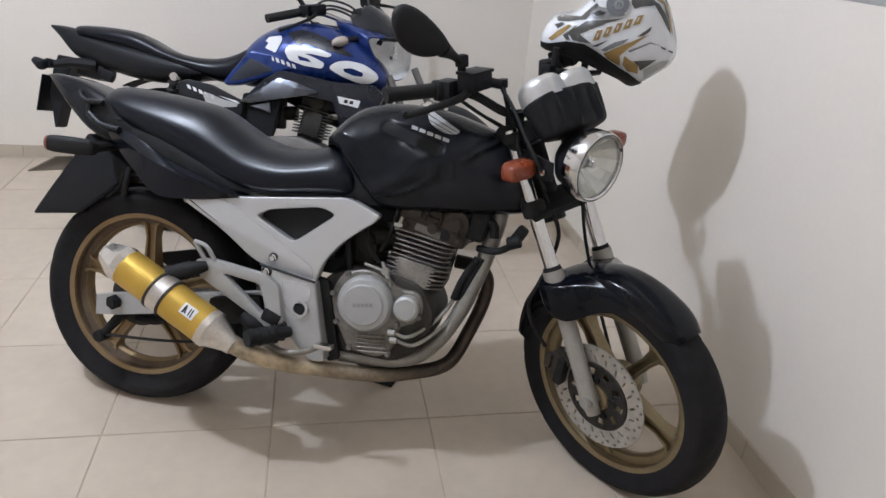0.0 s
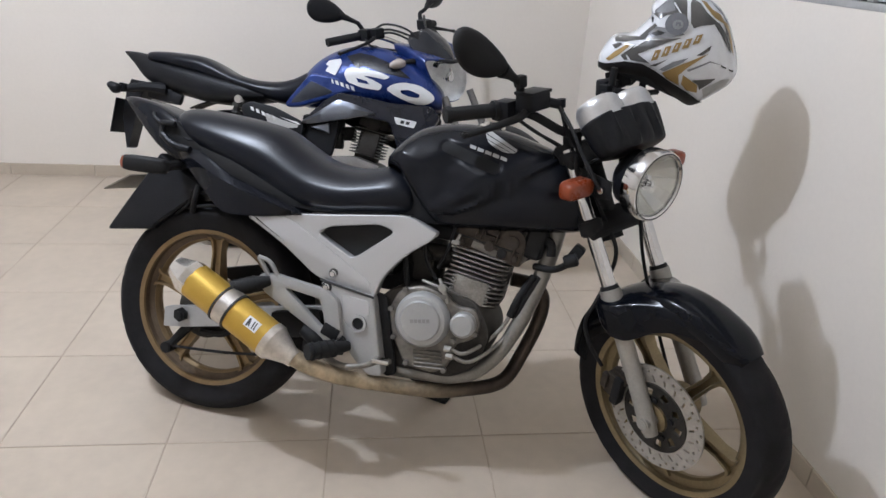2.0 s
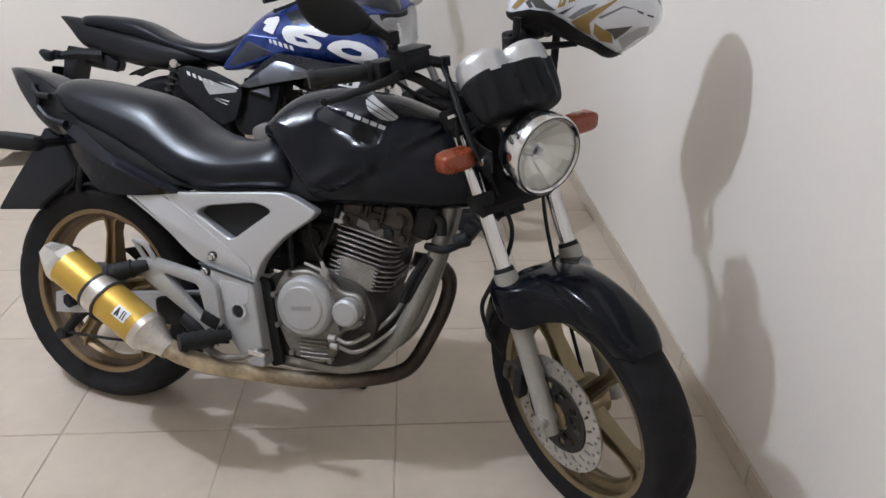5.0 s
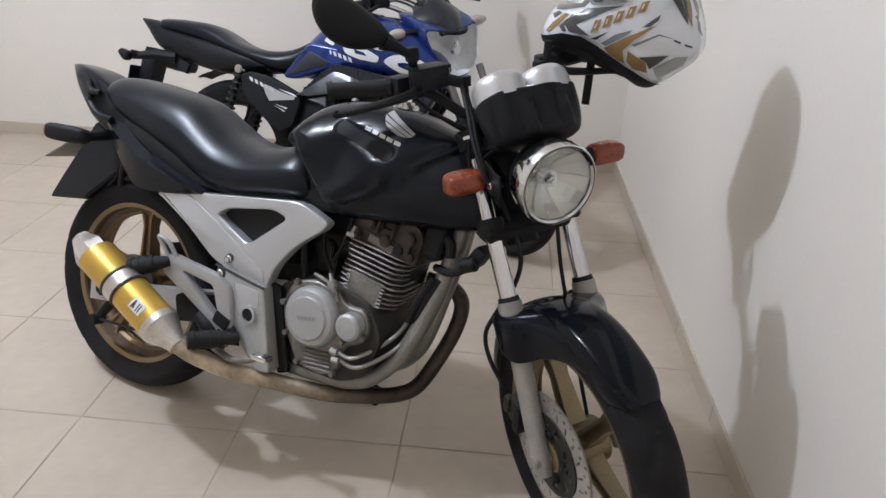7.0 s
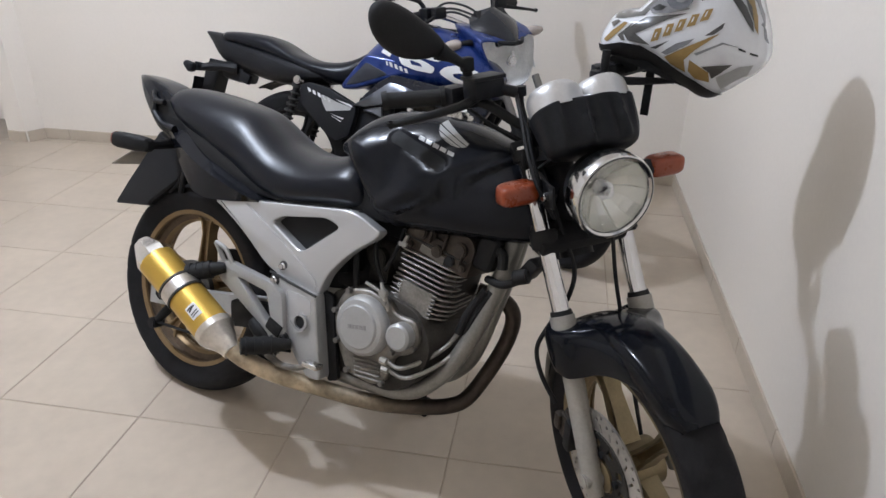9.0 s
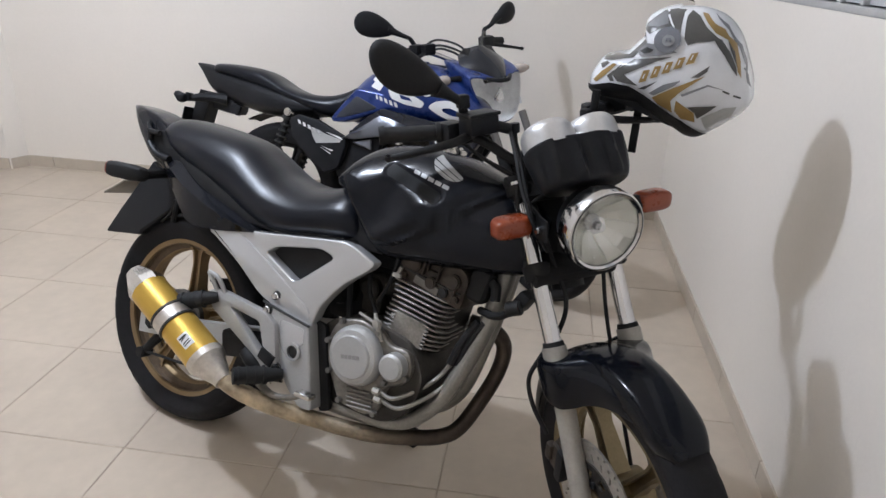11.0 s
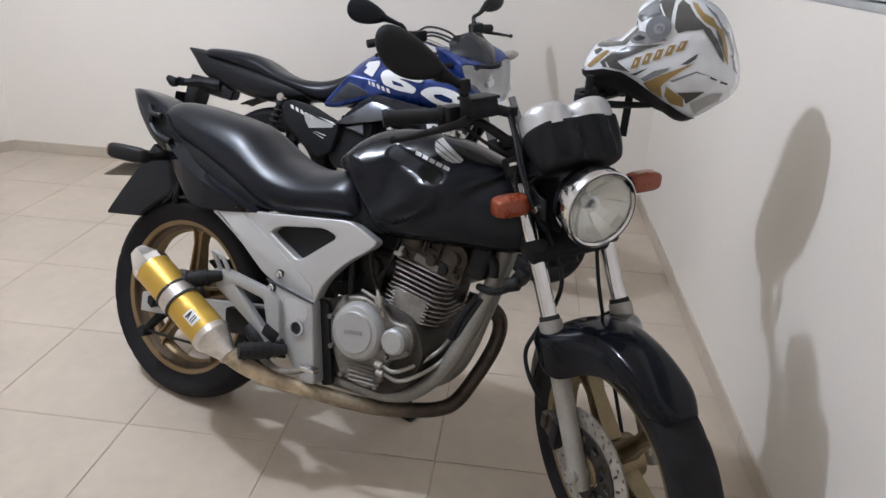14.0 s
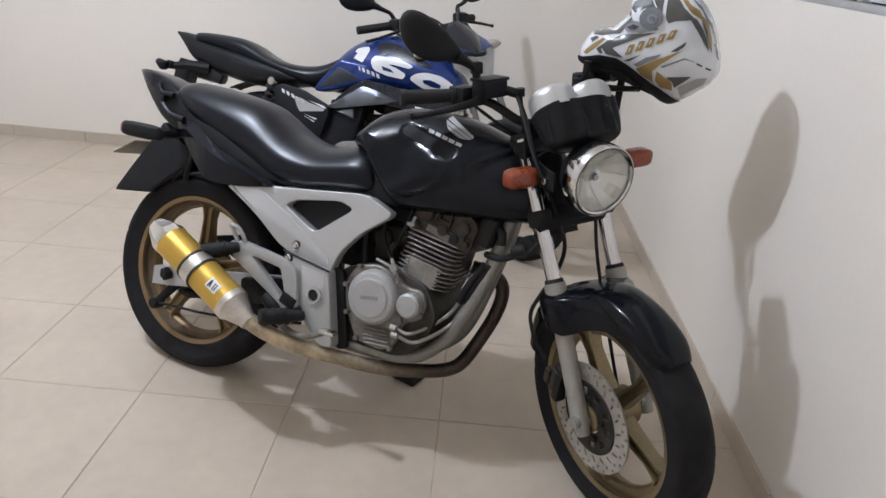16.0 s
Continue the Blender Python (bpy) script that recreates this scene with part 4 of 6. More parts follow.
# Second and third boxes are added infill that keeps the frame gaps dark.
part("air_box", join(box((0.46, 0, 0.565), (0.17, 0.15, 0.14), 0.02), box((0.555, 0.03, 0.54), (0.2, 0.07, 0.2), 0.02), box((0.63, 0.02, 0.635), (0.2, 0.1, 0.05), 0.015)), DULL, BIKE, "black air box under the seat, with added blocks that darken the gaps")
for pts, r in (([(0.57, -0.09, 0.60), (0.585, -0.095, 0.52), (0.60, -0.1, 0.46)], 0.008), ([(0.62, -0.085, 0.62), (0.635, -0.09, 0.56), (0.67, -0.1, 0.515)], 0.006), ([(0.70, -0.09, 0.655), (0.69, -0.095, 0.6), (0.67, -0.1, 0.545)], 0.005)):
    part("black_hose", tube(pts, r, 8), DULL, BIKE)
part("wire_clip", join(box((0.712, -0.1, 0.628), (0.008, 0.008, 0.03), 0.002, (0, 20, 0)), box((0.708, -0.1, 0.62), (0.022, 0.009, 0.01), 0.002)), SLIDER, BIKE)
part("starter_motor", tube([(0.80, -0.02, 0.50), (0.80, 0.1, 0.50)], 0.03, 16), ENGINE, BIKE)
for s in (-1, 1):
    part("down_tube", tube([(0.955, s * 0.012 - 0.02, 0.73), (0.945, s * 0.012 - 0.022, 0.63), (0.915, s * 0.022 - 0.02, 0.50), (0.885, s * 0.042 - 0.012, 0.41), (0.85, s * 0.062, 0.338), (0.80, s * 0.074, 0.284), (0.75, s * 0.08, 0.263), (0.70, s * 0.085, 0.256), (0.53, s * 0.095, 0.25)], [0.023, 0.022, 0.0205, 0.02, 0.019, 0.019, 0.019, 0.019, 0.019], 14), TUBE, BIKE, "dusty grey frame tube")
part("frame_cradle", plate(rounded([(0.515, 0.46), (0.55, 0.455), (0.60, 0.25), (0.57, 0.238)], 0.01), -0.13, -0.115, bevel=0.003), DULL, BIKE)
part("head_stock", tube([(1.0, 0, 0.86), (1.085, 0, 0.68)], 0.036, 18), DULL, BIKE)
part("main_tube", tube([(1.03, 0, 0.78), (0.85, 0, 0.70), (0.6, 0, 0.66)], 0.03, 12), DULL, BIKE)
# Horn with its bracket and a short lead.
part("oil_cooler", join(box((1.01, -0.05, 0.635), (0.03, 0.06, 0.045), 0.008, (0, 30, 0)), disc((0.985, -0.08, 0.612), (1, 0, 0.4), 0.017, 0.035, 14, 0.003), tube([(0.91, -0.05, 0.585), (0.96, -0.075, 0.588), (1.0, -0.07, 0.61)], 0.009, 10)), DULL, BIKE, "black horn and its bracket")

# exhaust
part("exhaust_pipe", tube([(0.845, 0.05, 0.525), (0.895, 0.07, 0.517), (0.924, 0.085, 0.495), (0.934, 0.09, 0.46), (0.926, 0.085, 0.40), (0.90, 0.07, 0.32), (0.874, 0.042, 0.256), (0.843, 0.015, 0.231), (0.79, -0.025, 0.220), (0.715, -0.075, 0.214),
                           (0.64, -0.107, 0.214), (0.56, -0.14, 0.22), (0.47, -0.195, 0.236), (0.40, -0.235, 0.262), (0.345, -0.252, 0.288)], [0.0195] * 9 + [0.02, 0.0205, 0.0205, 0.0212, 0.0225, 0.0235], 16), RUSTY, BIKE, "brown heat-stained exhaust pipe")
M0, M1 = Vector((0.362, -0.252, 0.279)), Vector((0.0, -0.246, 0.457))
mdir = (M1 - M0).normalized()
def mpt(f):
    return tuple(M0 + (M1 - M0) * f)
muffler = part("muffler", tube([mpt(0.2), mpt(0.5), mpt(0.835)], [0.048] * 3, 32, smooth=False), GOLDCAN, BIKE, "gold anodised exhaust muffler")
part("inlet_cone", tube([mpt(-0.01), mpt(0.03), mpt(0.14), mpt(0.16), mpt(0.205)], [0.0235, 0.0255, 0.0435, 0.0493, 0.0493], 32, smooth=False), CONE, muffler, "dull metal inlet cone")
part("end_cone", join(tube([mpt(0.83), mpt(0.88), mpt(0.895), mpt(1.0), mpt(1.01), mpt(0.985)], [0.0493, 0.0493, 0.0475, 0.028, 0.025, 0.021], 8, smooth=False)), POLISH, muffler, "faceted metal end cone")
part("outlet", tube([mpt(0.99), mpt(1.012)], [0.0175, 0.0175], 16), DULL, muffler)
part("strap", tube([mpt(0.495), mpt(0.58)], [0.0503, 0.0503], 32, smooth=False), CONE, muffler, "metal strap")
for fr in (0.485, 0.585):
    part("strap_rubber", tube([mpt(fr), mpt(fr + 0.014)], [0.052, 0.052], 32, smooth=False), INK, muffler)
# a small white label with dark marks on the flank of the sleeve
q = Vector((0, -0.82, 0.57))
lab_n = (q - mdir * q.dot(mdir)).normalized()
lab_t = mdir.cross(lab_n)
def on_sleeve(f, a, lift):
    n2 = lab_n * math.cos(a) + lab_t * math.sin(a)
    return Vector(mpt(f)) + n2 * (0.0482 + lift)
def sleeve_patch(f0, f1, a0, a1, lift, slant=0.0):
    b = bmesh.new()
    vs = [[b.verts.new(on_sleeve(f0 + (f1 - f0) * i / 2 + slant * j / 8, a0 + (a1 - a0) * j / 8, lift)) for j in range(9)] for i in range(3)]
    for i in range(2):
        for j in range(8):
            b.faces.new((vs[i][j], vs[i + 1][j], vs[i + 1][j + 1], vs[i][j + 1]))
    return b
part("label", sleeve_patch(0.262, 0.36, -0.3, 0.3, 0.0008), WHITE, muffler, "small white label")
for f0, f1, a0, a1, sl in ((0.333, 0.345, -0.24, 0.2, 0.0), (0.316, 0.327, -0.2, 0.12, 0.014), (0.293, 0.301, -0.22, 0.2, 0.008), (0.277, 0.285, -0.22, 0.2, 0.008)):
    part("label_mark", sleeve_patch(f0, f1, a0, a1, 0.0013, sl), INK, muffler)
stand = part("side_stand", join(tube([(0.47, 0.12, 0.235), (0.55, 0.18, 0.16), (0.615, 0.235, 0.10)], [0.018, 0.017, 0.016], 12), box((0.622, 0.243, 0.098), (0.05, 0.04, 0.035), 0.008, (17, 0, 0))), DULL, BIKE, "black side stand, folded out")
part("stand_foot", box((0.632, 0.256, 0.079), (0.09, 0.066, 0.02), 0.007, (17, 0, -10)), DULL, stand)


# front end, turned to the right
def leg(z):
    return 1.325 - 0.477 * (z - 0.277)
front = cast_wheel("front_wheel", FW, 0.228, 0.078, 0.05, 0.09, GOLDPALE, BIKE, "pale gold cast front wheel", 5, 52, xf=ST)
part("tyre", tyre(FW, 0.297, 0.224, 0.104, treads=18), RUBBER, front, "black front tyre with slanted grooves", xf=ST)
holes = [circle(FW[0], FW[2], 0.094, 36)]
for k in range(42):
    a = 2 * math.pi * k / 42
    r = 0.1325 if k % 2 else 0.123
    holes.append(circle(FW[0] + r * math.cos(a), FW[2] + r * math.sin(a), 0.0042, 6))
    if k % 2:
        holes.append([(FW[0] + r * math.cos(a + d), FW[2] + r * math.sin(a + d)) for r, d in ((0.099, -0.03), (0.099, 0.03), (0.115, 0.085), (0.115, 0.035))])
rotor = part("brake_disc", plate(circle(FW[0], FW[2], 0.139, 72), -0.073, -0.0685, holes), DISC, front, "drilled steel brake disc", xf=ST)
slots = [circle(FW[0], FW[2], 0.04, 24)]
for k in range(10):
    a = 2 * math.pi * k / 10
    slots.append([(FW[0] + r * math.cos(a + d), FW[2] + r * math.sin(a + d)) for r, d in ((0.058, -0.13), (0.078, -0.2), (0.082, 0.05), (0.062, 0.13))])
part("disc_carrier", plate(circle(FW[0], FW[2], 0.092, 48), -0.0755, -0.07, slots), ENGINE, front, xf=ST)
part("hub_cap", join(lathe([(0.036, -0.03), (0.036, -0.078), (0.028, -0.083), (0.02, -0.083), (0.02, -0.03)], FW, 28)), GOLDPALE, front, xf=ST)
for k in range(5):
    a = 2 * math.pi * k / 5 + 0.3
    part("disc_bolt", disc((FW[0] + 0.052 * math.cos(a), -0.082, FW[2] + 0.052 * math.sin(a)), (0, 1, 0), 0.008, 0.012, 6), DULL, front, xf=ST)
def fork_y(s, z):
    return s * 0.098 + (0.014 - s * 0.005) * min(1.0, max(0.0, (z - 0.30) / 0.28))
for s in (-1, 1):
    y = fork_y(s, 0.6)
    def at(z, dz=0.0):
        return (leg(z) - 0.012 * min(1.0, max(0.0, (z - 0.30) / 0.28)), fork_y(s, z), z)
    part("fork_tube", tube([at(0.58), at(0.915)], 0.0185, 20), CHROME, BIKE, "chromed fork tube", xf=ST)
    sl = part("fork_slider", join(tube([at(0.592), at(0.575), at(0.55), at(0.545), at(0.36), at(0.30), at(0.262)], [0.0265, 0.0265, 0.0265, 0.0225, 0.0215, 0.0225, 0.017], 20, smooth=False),
                                   disc((FW[0], s * 0.098 - 0.024, FW[2]), (0, 1, 0), 0.0175, 0.048, 20, 0.003)), SLIDER, BIKE, "dull grey fork slider", xf=ST)
    part("dust_seal", tube([at(0.591), at(0.601)], [0.024, 0.022], 20), DULL, sl, xf=ST)
    part("lower_clamp", disc((leg(0.718) - 0.012, y, 0.718), (-0.43, 0, 0.9), 0.03, 0.04, 20, 0.004), DULL, BIKE, xf=ST)
    part("upper_clamp", disc((leg(0.885) - 0.012, y, 0.885), (-0.43, 0, 0.9), 0.028, 0.026, 20, 0.004), DULL, BIKE, xf=ST)
    part("lamp_bracket", join(loft([[(x, s * yy, z - h), (x, s * (yy + 0.004), z - h), (x, s * (yy + 0.004), z + h), (x, s * yy, z + h)] for x, yy, z, h in ((leg(0.84) - 0.015, 0.072, 0.845, 0.034), (leg(0.84) + 0.025, 0.076, 0.847, 0.03), (1.135, 0.092, 0.85, 0.026), (1.165, 0.092, 0.85, 0.022))])), DULL, BIKE, xf=ST)
    part("bracket_bolt", disc((1.14, s * 0.107, 0.848), (0, -s, 0), 0.009, 0.02, 14, 0.002), CHROME, BIKE, xf=ST)
    ind = part("front_indicator", tube([(1.092, s * 0.085, 0.853), (1.10, s * 0.15 + 0.02, 0.85)], [0.016, 0.02], 12), PLASTIC, BIKE, "orange front indicator on a black stem", xf=ST)
    part("lens", pillow(rounded([(1.072, 0.83), (1.122, 0.833), (1.127, 0.876), (1.076, 0.879)], 0.014), 0.042, 4.0), ORANGE, ind, "orange lens", xf=ST @ Matrix.Translation((0, s * 0.171 + 0.031, -0.004)))
part("lower_yoke", box((leg(0.735) - 0.012, 0, 0.738), (0.07, 0.2, 0.03), 0.008, (0, 25.5, 0)), DULL, BIKE, xf=ST)
part("upper_yoke", box((leg(0.898) - 0.016, 0, 0.898), (0.075, 0.2, 0.024), 0.008, (0, 25.5, 0)), DULL, BIKE, xf=ST)

def mud(a0, a1, n=44):
    rings = []
    for k in range(n + 1):
        f = k / n
        a = radians(a0 + (a1 - a0) * f)
        w = (0.062 - 0.012 * abs(f - 0.45)) * (1 - 0.35 * max(0, (0.1 - f) / 0.1) ** 2)
        r = 0.322 - 0.012 * max(0, (0.35 - f) / 0.35) - 0.012 * max(0, (f - 0.8) / 0.2)
        side = 0.026 + 0.05 * math.exp(-((f - 0.62) / 0.17) ** 2) + 0.012 * f
        if f < 0.04:
            side *= 0.5
        out = []
        for j in range(13):
            s = -1 + j / 6
            yy = w * math.sin(s * math.pi / 2)
            rr = r - 0.018 * (1 - math.cos(s * math.pi / 2)) - (side * max(0, abs(s) - 0.72) / 0.28)
            out.append((rr, yy))
        inner = [(rr - 0.003, yy * 0.955) for rr, yy in reversed(out)]
        rings.append([(FW[0] + rr * math.cos(a), yy, FW[2] + rr * math.sin(a)) for rr, yy in out + inner])
    return loft(rings)
fend = part("front_mudguard", mud(50, 172), FEND, BIKE, "glossy black front mudguard", xf=ST, edge=50)
for s in (-1, 1):
    part("mudguard_bolt", disc((leg(0.555) + 0.035, s * 0.068, 0.56), (0, s, 0), 0.01, 0.006, 14, 0.002), DULL, fend, xf=ST)
    rings = []
    for x, zb, zt, y in spline([(-0.046, 0.02, 0.050, 0.112), (-0.036, -0.008, 0.052, 0.121), (-0.02, -0.02, 0.055, 0.1245), (0.0, -0.022, 0.057, 0.125), (0.03, -0.020, 0.062, 0.118), (0.06, -0.008, 0.068, 0.098), (0.09, 0.008, 0.074, 0.082), (0.13, 0.022, 0.078, 0.069), (0.17, 0.03, 0.078, 0.061), (0.215, 0.03, 0.066, 0.052)], 4):
        px = leg(0.513) - 0.008 + x
        crown = FW[2] + math.sqrt(max(0.0, 0.313 ** 2 - (px - 0.42 * zt - FW[0]) ** 2)) - 0.513
        ring = [(y, zb), (y + 0.003, zb + 0.012), (y + 0.003, zt - 0.016), (y - 0.002, zt - 0.004), (y - 0.010, zt + 0.002), (min(0.046, y - 0.012), max(crown, zt - 0.01)), (min(0.046, y - 0.012), zt - 0.02), (y - 0.006, zt - 0.02), (y - 0.006, zb)]
        rings.append([(px - 0.42 * z, s * yy + 0.009 * smooth((yy - 0.06) / 0.05), 0.513 + z) for yy, z in ring])
    part("mudguard_side", loft(rings), FEND, fend, xf=ST, edge=40)
part("brake_caliper", join(box((1.195, -0.072, 0.335), (0.042, 0.05, 0.068), 0.01, (0, 12, 0)), box((1.178, -0.096, 0.345), (0.02, 0.018, 0.045), 0.006, (0, 12, 0)), box((1.215, -0.08, 0.365), (0.055, 0.018, 0.022), 0.005, (0, 25, 0))), HEAD, BIKE, "worn cast brake caliper", xf=ST)
part("caliper_body", join(box((1.212, -0.085, 0.325), (0.026, 0.03, 0.085), 0.008, (0, 12, 0))), DULL, BIKE, xf=ST)

lamp = part("headlight", lathe([(0.0, -0.115), (0.045, -0.11), (0.072, -0.085), (0.084, -0.045), (0.087, -0.02), (0.083, -0.02), (0.07, -0.07), (0.0, -0.1)], (0, 0, 0), 48, closed=False), PLASTIC, BIKE, "round headlight in a black shell with chrome rim",
            xf=ST @ Matrix.Translation((1.215, 0.008, 0.849)) @ pose(0, 0, 0, 0, 0, -90) @ pose(0, 0, 0, -6, 0, 0) @ Matrix.Scale(0.92, 4))
LX = ST @ Matrix.Translation((1.215, 0.008, 0.849)) @ pose(0, 0, 0, 0, 0, -90) @ pose(0, 0, 0, -6, 0, 0) @ Matrix.Scale(0.92, 4)
part("rim", lathe([(0.088, -0.046), (0.0915, -0.044), (0.094, -0.02), (0.094, -0.005), (0.0915, 0.004), (0.086, 0.006), (0.081, 0.002), (0.081, -0.006), (0.087, -0.008)], (0, 0, 0), 64), CHROME, lamp, "chrome rim", xf=LX)
part("gasket", lathe([(0.0845, 0.0042), (0.0868, 0.0072), (0.0885, 0.0062), (0.087, 0.003)], (0, 0, 0), 64), INK, lamp, xf=LX)
rings = []
for r, y, step in ((0.012, -0.066, 0.0), (0.026, -0.062, 0.003), (0.043, -0.053, 0.005), (0.060, -0.039, 0.006), (0.073, -0.022, 0.004), (0.0808, -0.004, 0.0)):
    rings.append([(r * math.cos(a), y + step * (1 if (j // 2) % 2 else -0.4), r * math.sin(a)) for j, a in enumerate(2 * math.pi * (k // 2 + (0.97 if k % 2 else 0.03)) / 14 for k in range(28))])
part("reflector", loft(rings, False), REFLECT, lamp, "bright faceted reflector", xf=LX, edge=14)
part("bulb_shield", join(disc((0, -0.062, 0), (0, 1, 0), 0.02, 0.03, 20, 0.004), disc((0, -0.03, 0), (0, 1, 0), 0.011, 0.014, 16, 0.004)), CHROME, lamp, xf=LX)
lens = part("lens", lathe([(0.0, 0.013), (0.03, 0.0115), (0.06, 0.006), (0.081, -0.002), (0.081, -0.005), (0.06, 0.003), (0.03, 0.0085), (0.0, 0.01)], (0, 0, 0), 48, closed=False), GLASS, lamp, "clear glass lens", xf=LX)
lens.visible_shadow = False

# instruments: two round gauges in a ribbed black boot
GX = ST @ Matrix.Translation((1.092, 0.012, 0.982)) @ pose(0, 0, 0, 0, -38, 0)
def pouch(rows, half=0.05, n=96, waist=0.003):
    """Rings round both gauges: rows of height, radius and depth of the folds."""
    rings = []
    for w, r, f in rows:
        ring = []
        for k in range(n):
            a = 2 * math.pi * k / n
            c, sn = math.cos(a), math.sin(a)
            v = half * math.copysign(min(1.0, abs(sn) * 1.6), sn) + r * sn
            u = r * c * (1 - waist / r * math.exp(-(v / 0.022) ** 2))
            u += f * (math.sin(v * 150 + w * 14) + 0.6 * math.sin(v * 240 + 1.3)) * math.copysign(min(1, abs(c) * 2), c)
            ring.append((u, v, w + 0.006 * math.sin(v * 70) * min(1.0, f / 0.003)))
        rings.append(ring)
    return loft(rings)
inst = part("instrument_panel", pouch(spline([(-0.078, 0.030, 0.0), (-0.074, 0.042, 0.001), (-0.060, 0.050, 0.004), (-0.035, 0.0545, 0.005), (-0.01, 0.0575, 0.004), (0.005, 0.0595, 0.002), (0.014, 0.060, 0.001), (0.016, 0.057, 0.0)], 3)), PLASTIC, BIKE, "twin round gauges in a creased black boot with silver tops", xf=GX, edge=70)
part("gauge_bridge", pouch([(0.010, 0.053, 0.0), (0.021, 0.052, 0.0), (0.027, 0.047, 0.0), (0.030, 0.036, 0.0)], waist=0.012), BRUSH, inst, "silver bridge between the gauges", xf=GX, edge=50)
for s in (-1, 1):
    part("gauge_shell", tube([(0, s * 0.05, 0.010), (0, s * 0.05, 0.040), (0, s * 0.05, 0.052), (0, s * 0.05, 0.061), (0, s * 0.05, 0.065), (0, s * 0.05, 0.0655)], [0.0568, 0.0562, 0.0535, 0.047, 0.039, 0.036], 48, smooth=True, per=4), BRUSH, inst, "silver gauge shell", xf=GX, edge=60)
part("handlebar", tube([(0.854, -0.315, 1.018), (0.885, -0.2, 1.016), (0.93, -0.13, 1.0), (0.985, -0.07, 0.955), (0.992, 0, 0.945), (0.985, 0.07, 0.955), (0.93, 0.13, 1.0), (0.885, 0.2, 1.016), (0.854, 0.315, 1.018)], 0.011, 14), DULL, BIKE, "black steel handlebar", xf=ST)
for s in (-1, 1):
    part("handlebar_clamp", box((0.99, s * 0.045, 0.93), (0.04, 0.03, 0.05), 0.006), DULL, BIKE, xf=ST)
    gr = part("grip", join(tube([(0.884, s * 0.205, 1.016), (0.852, s * 0.322, 1.019)], [0.0175, 0.0175], 20), tube([(0.853, s * 0.318, 1.019), (0.850, s * 0.33, 1.019)], [0.0215, 0.0195], 20), tube([(0.886, s * 0.2, 1.016), (0.883, s * 0.21, 1.016)], [0.024, 0.024], 20)), GRIP, BIKE, "black rubber grip", xf=ST)
    part("switch_housing", join(box((0.897, s * 0.18, 1.014), (0.046, 0.05, 0.052), 0.01, (0, 0, s * -14)), box((0.915, s * 0.155, 1.012), (0.034, 0.03, 0.04), 0.008)), PLASTIC, BIKE, xf=ST)
    part("lever", join(tube([(0.945, s * 0.15, 1.018), (0.965, s * 0.2, 1.008), (0.955, s * 0.28, 0.996), (0.938, s * 0.335, 0.988)], [0.008, 0.0075, 0.0065, 0.006], 10, flatten=1.3), disc((0.936, s * 0.338, 0.98), (0, 0, 1), 0.009, 0.016, 12, 0.004)), DULL, BIKE, "black hand lever", xf=ST)
part("master_cylinder", join(box((0.945, -0.135, 1.035), (0.052, 0.072, 0.04), 0.006, (0, 0, 10)), box((0.945, -0.135, 1.058), (0.056, 0.078, 0.008), 0.002, (0, 0, 10)), tube([(0.955, -0.1, 1.03), (0.965, -0.07, 1.02)], 0.012, 12), disc((0.965, -0.06, 1.012), (0, 0, 1), 0.011, 0.02, 12)), PLASTIC, BIKE, "black brake master cylinder", xf=ST)
mirror = part("mirror", tube([(0.928, -0.162, 1.03), (0.93, -0.163, 1.06), (0.932, -0.165, 1.088)], [0.0105, 0.0105, 0.0095], 12), DULL, BIKE, "black teardrop mirror on a curved stalk", xf=ST)
part("mirror_head", join(tube([(0.932, -0.165, 1.082), (0.936, -0.195, 1.102), (0.938, -0.225, 1.12)], [0.0095, 0.011, 0.02], 12),
                         bend(pillow([(0.0 + 0.083 * math.cos(a), 0.043 * math.sin(a) * (1.12 - 0.42 * math.cos(a))) for a in (2 * math.pi * k / 36 for k in range(36))], 0.026, 2.2, 6),
                              lambda u, v, w: (0.938 + v, -0.285 + u * math.cos(0.42) + w * math.sin(0.42) * 0, 1.158 - u * math.sin(0.42) + w))), DULL, mirror, xf=ST)
part("mirror_boot", box((0.932, -0.164, 1.085), (0.024, 0.026, 0.03), 0.006), DULL, mirror, xf=ST)
part("left_mirror_stalk", tube([(0.928, 0.162, 1.03), (0.93, 0.164, 1.055), (0.932, 0.166, 1.075)], 0.0095, 12), DULL, BIKE, "black mirror stalk of the left side", xf=ST)
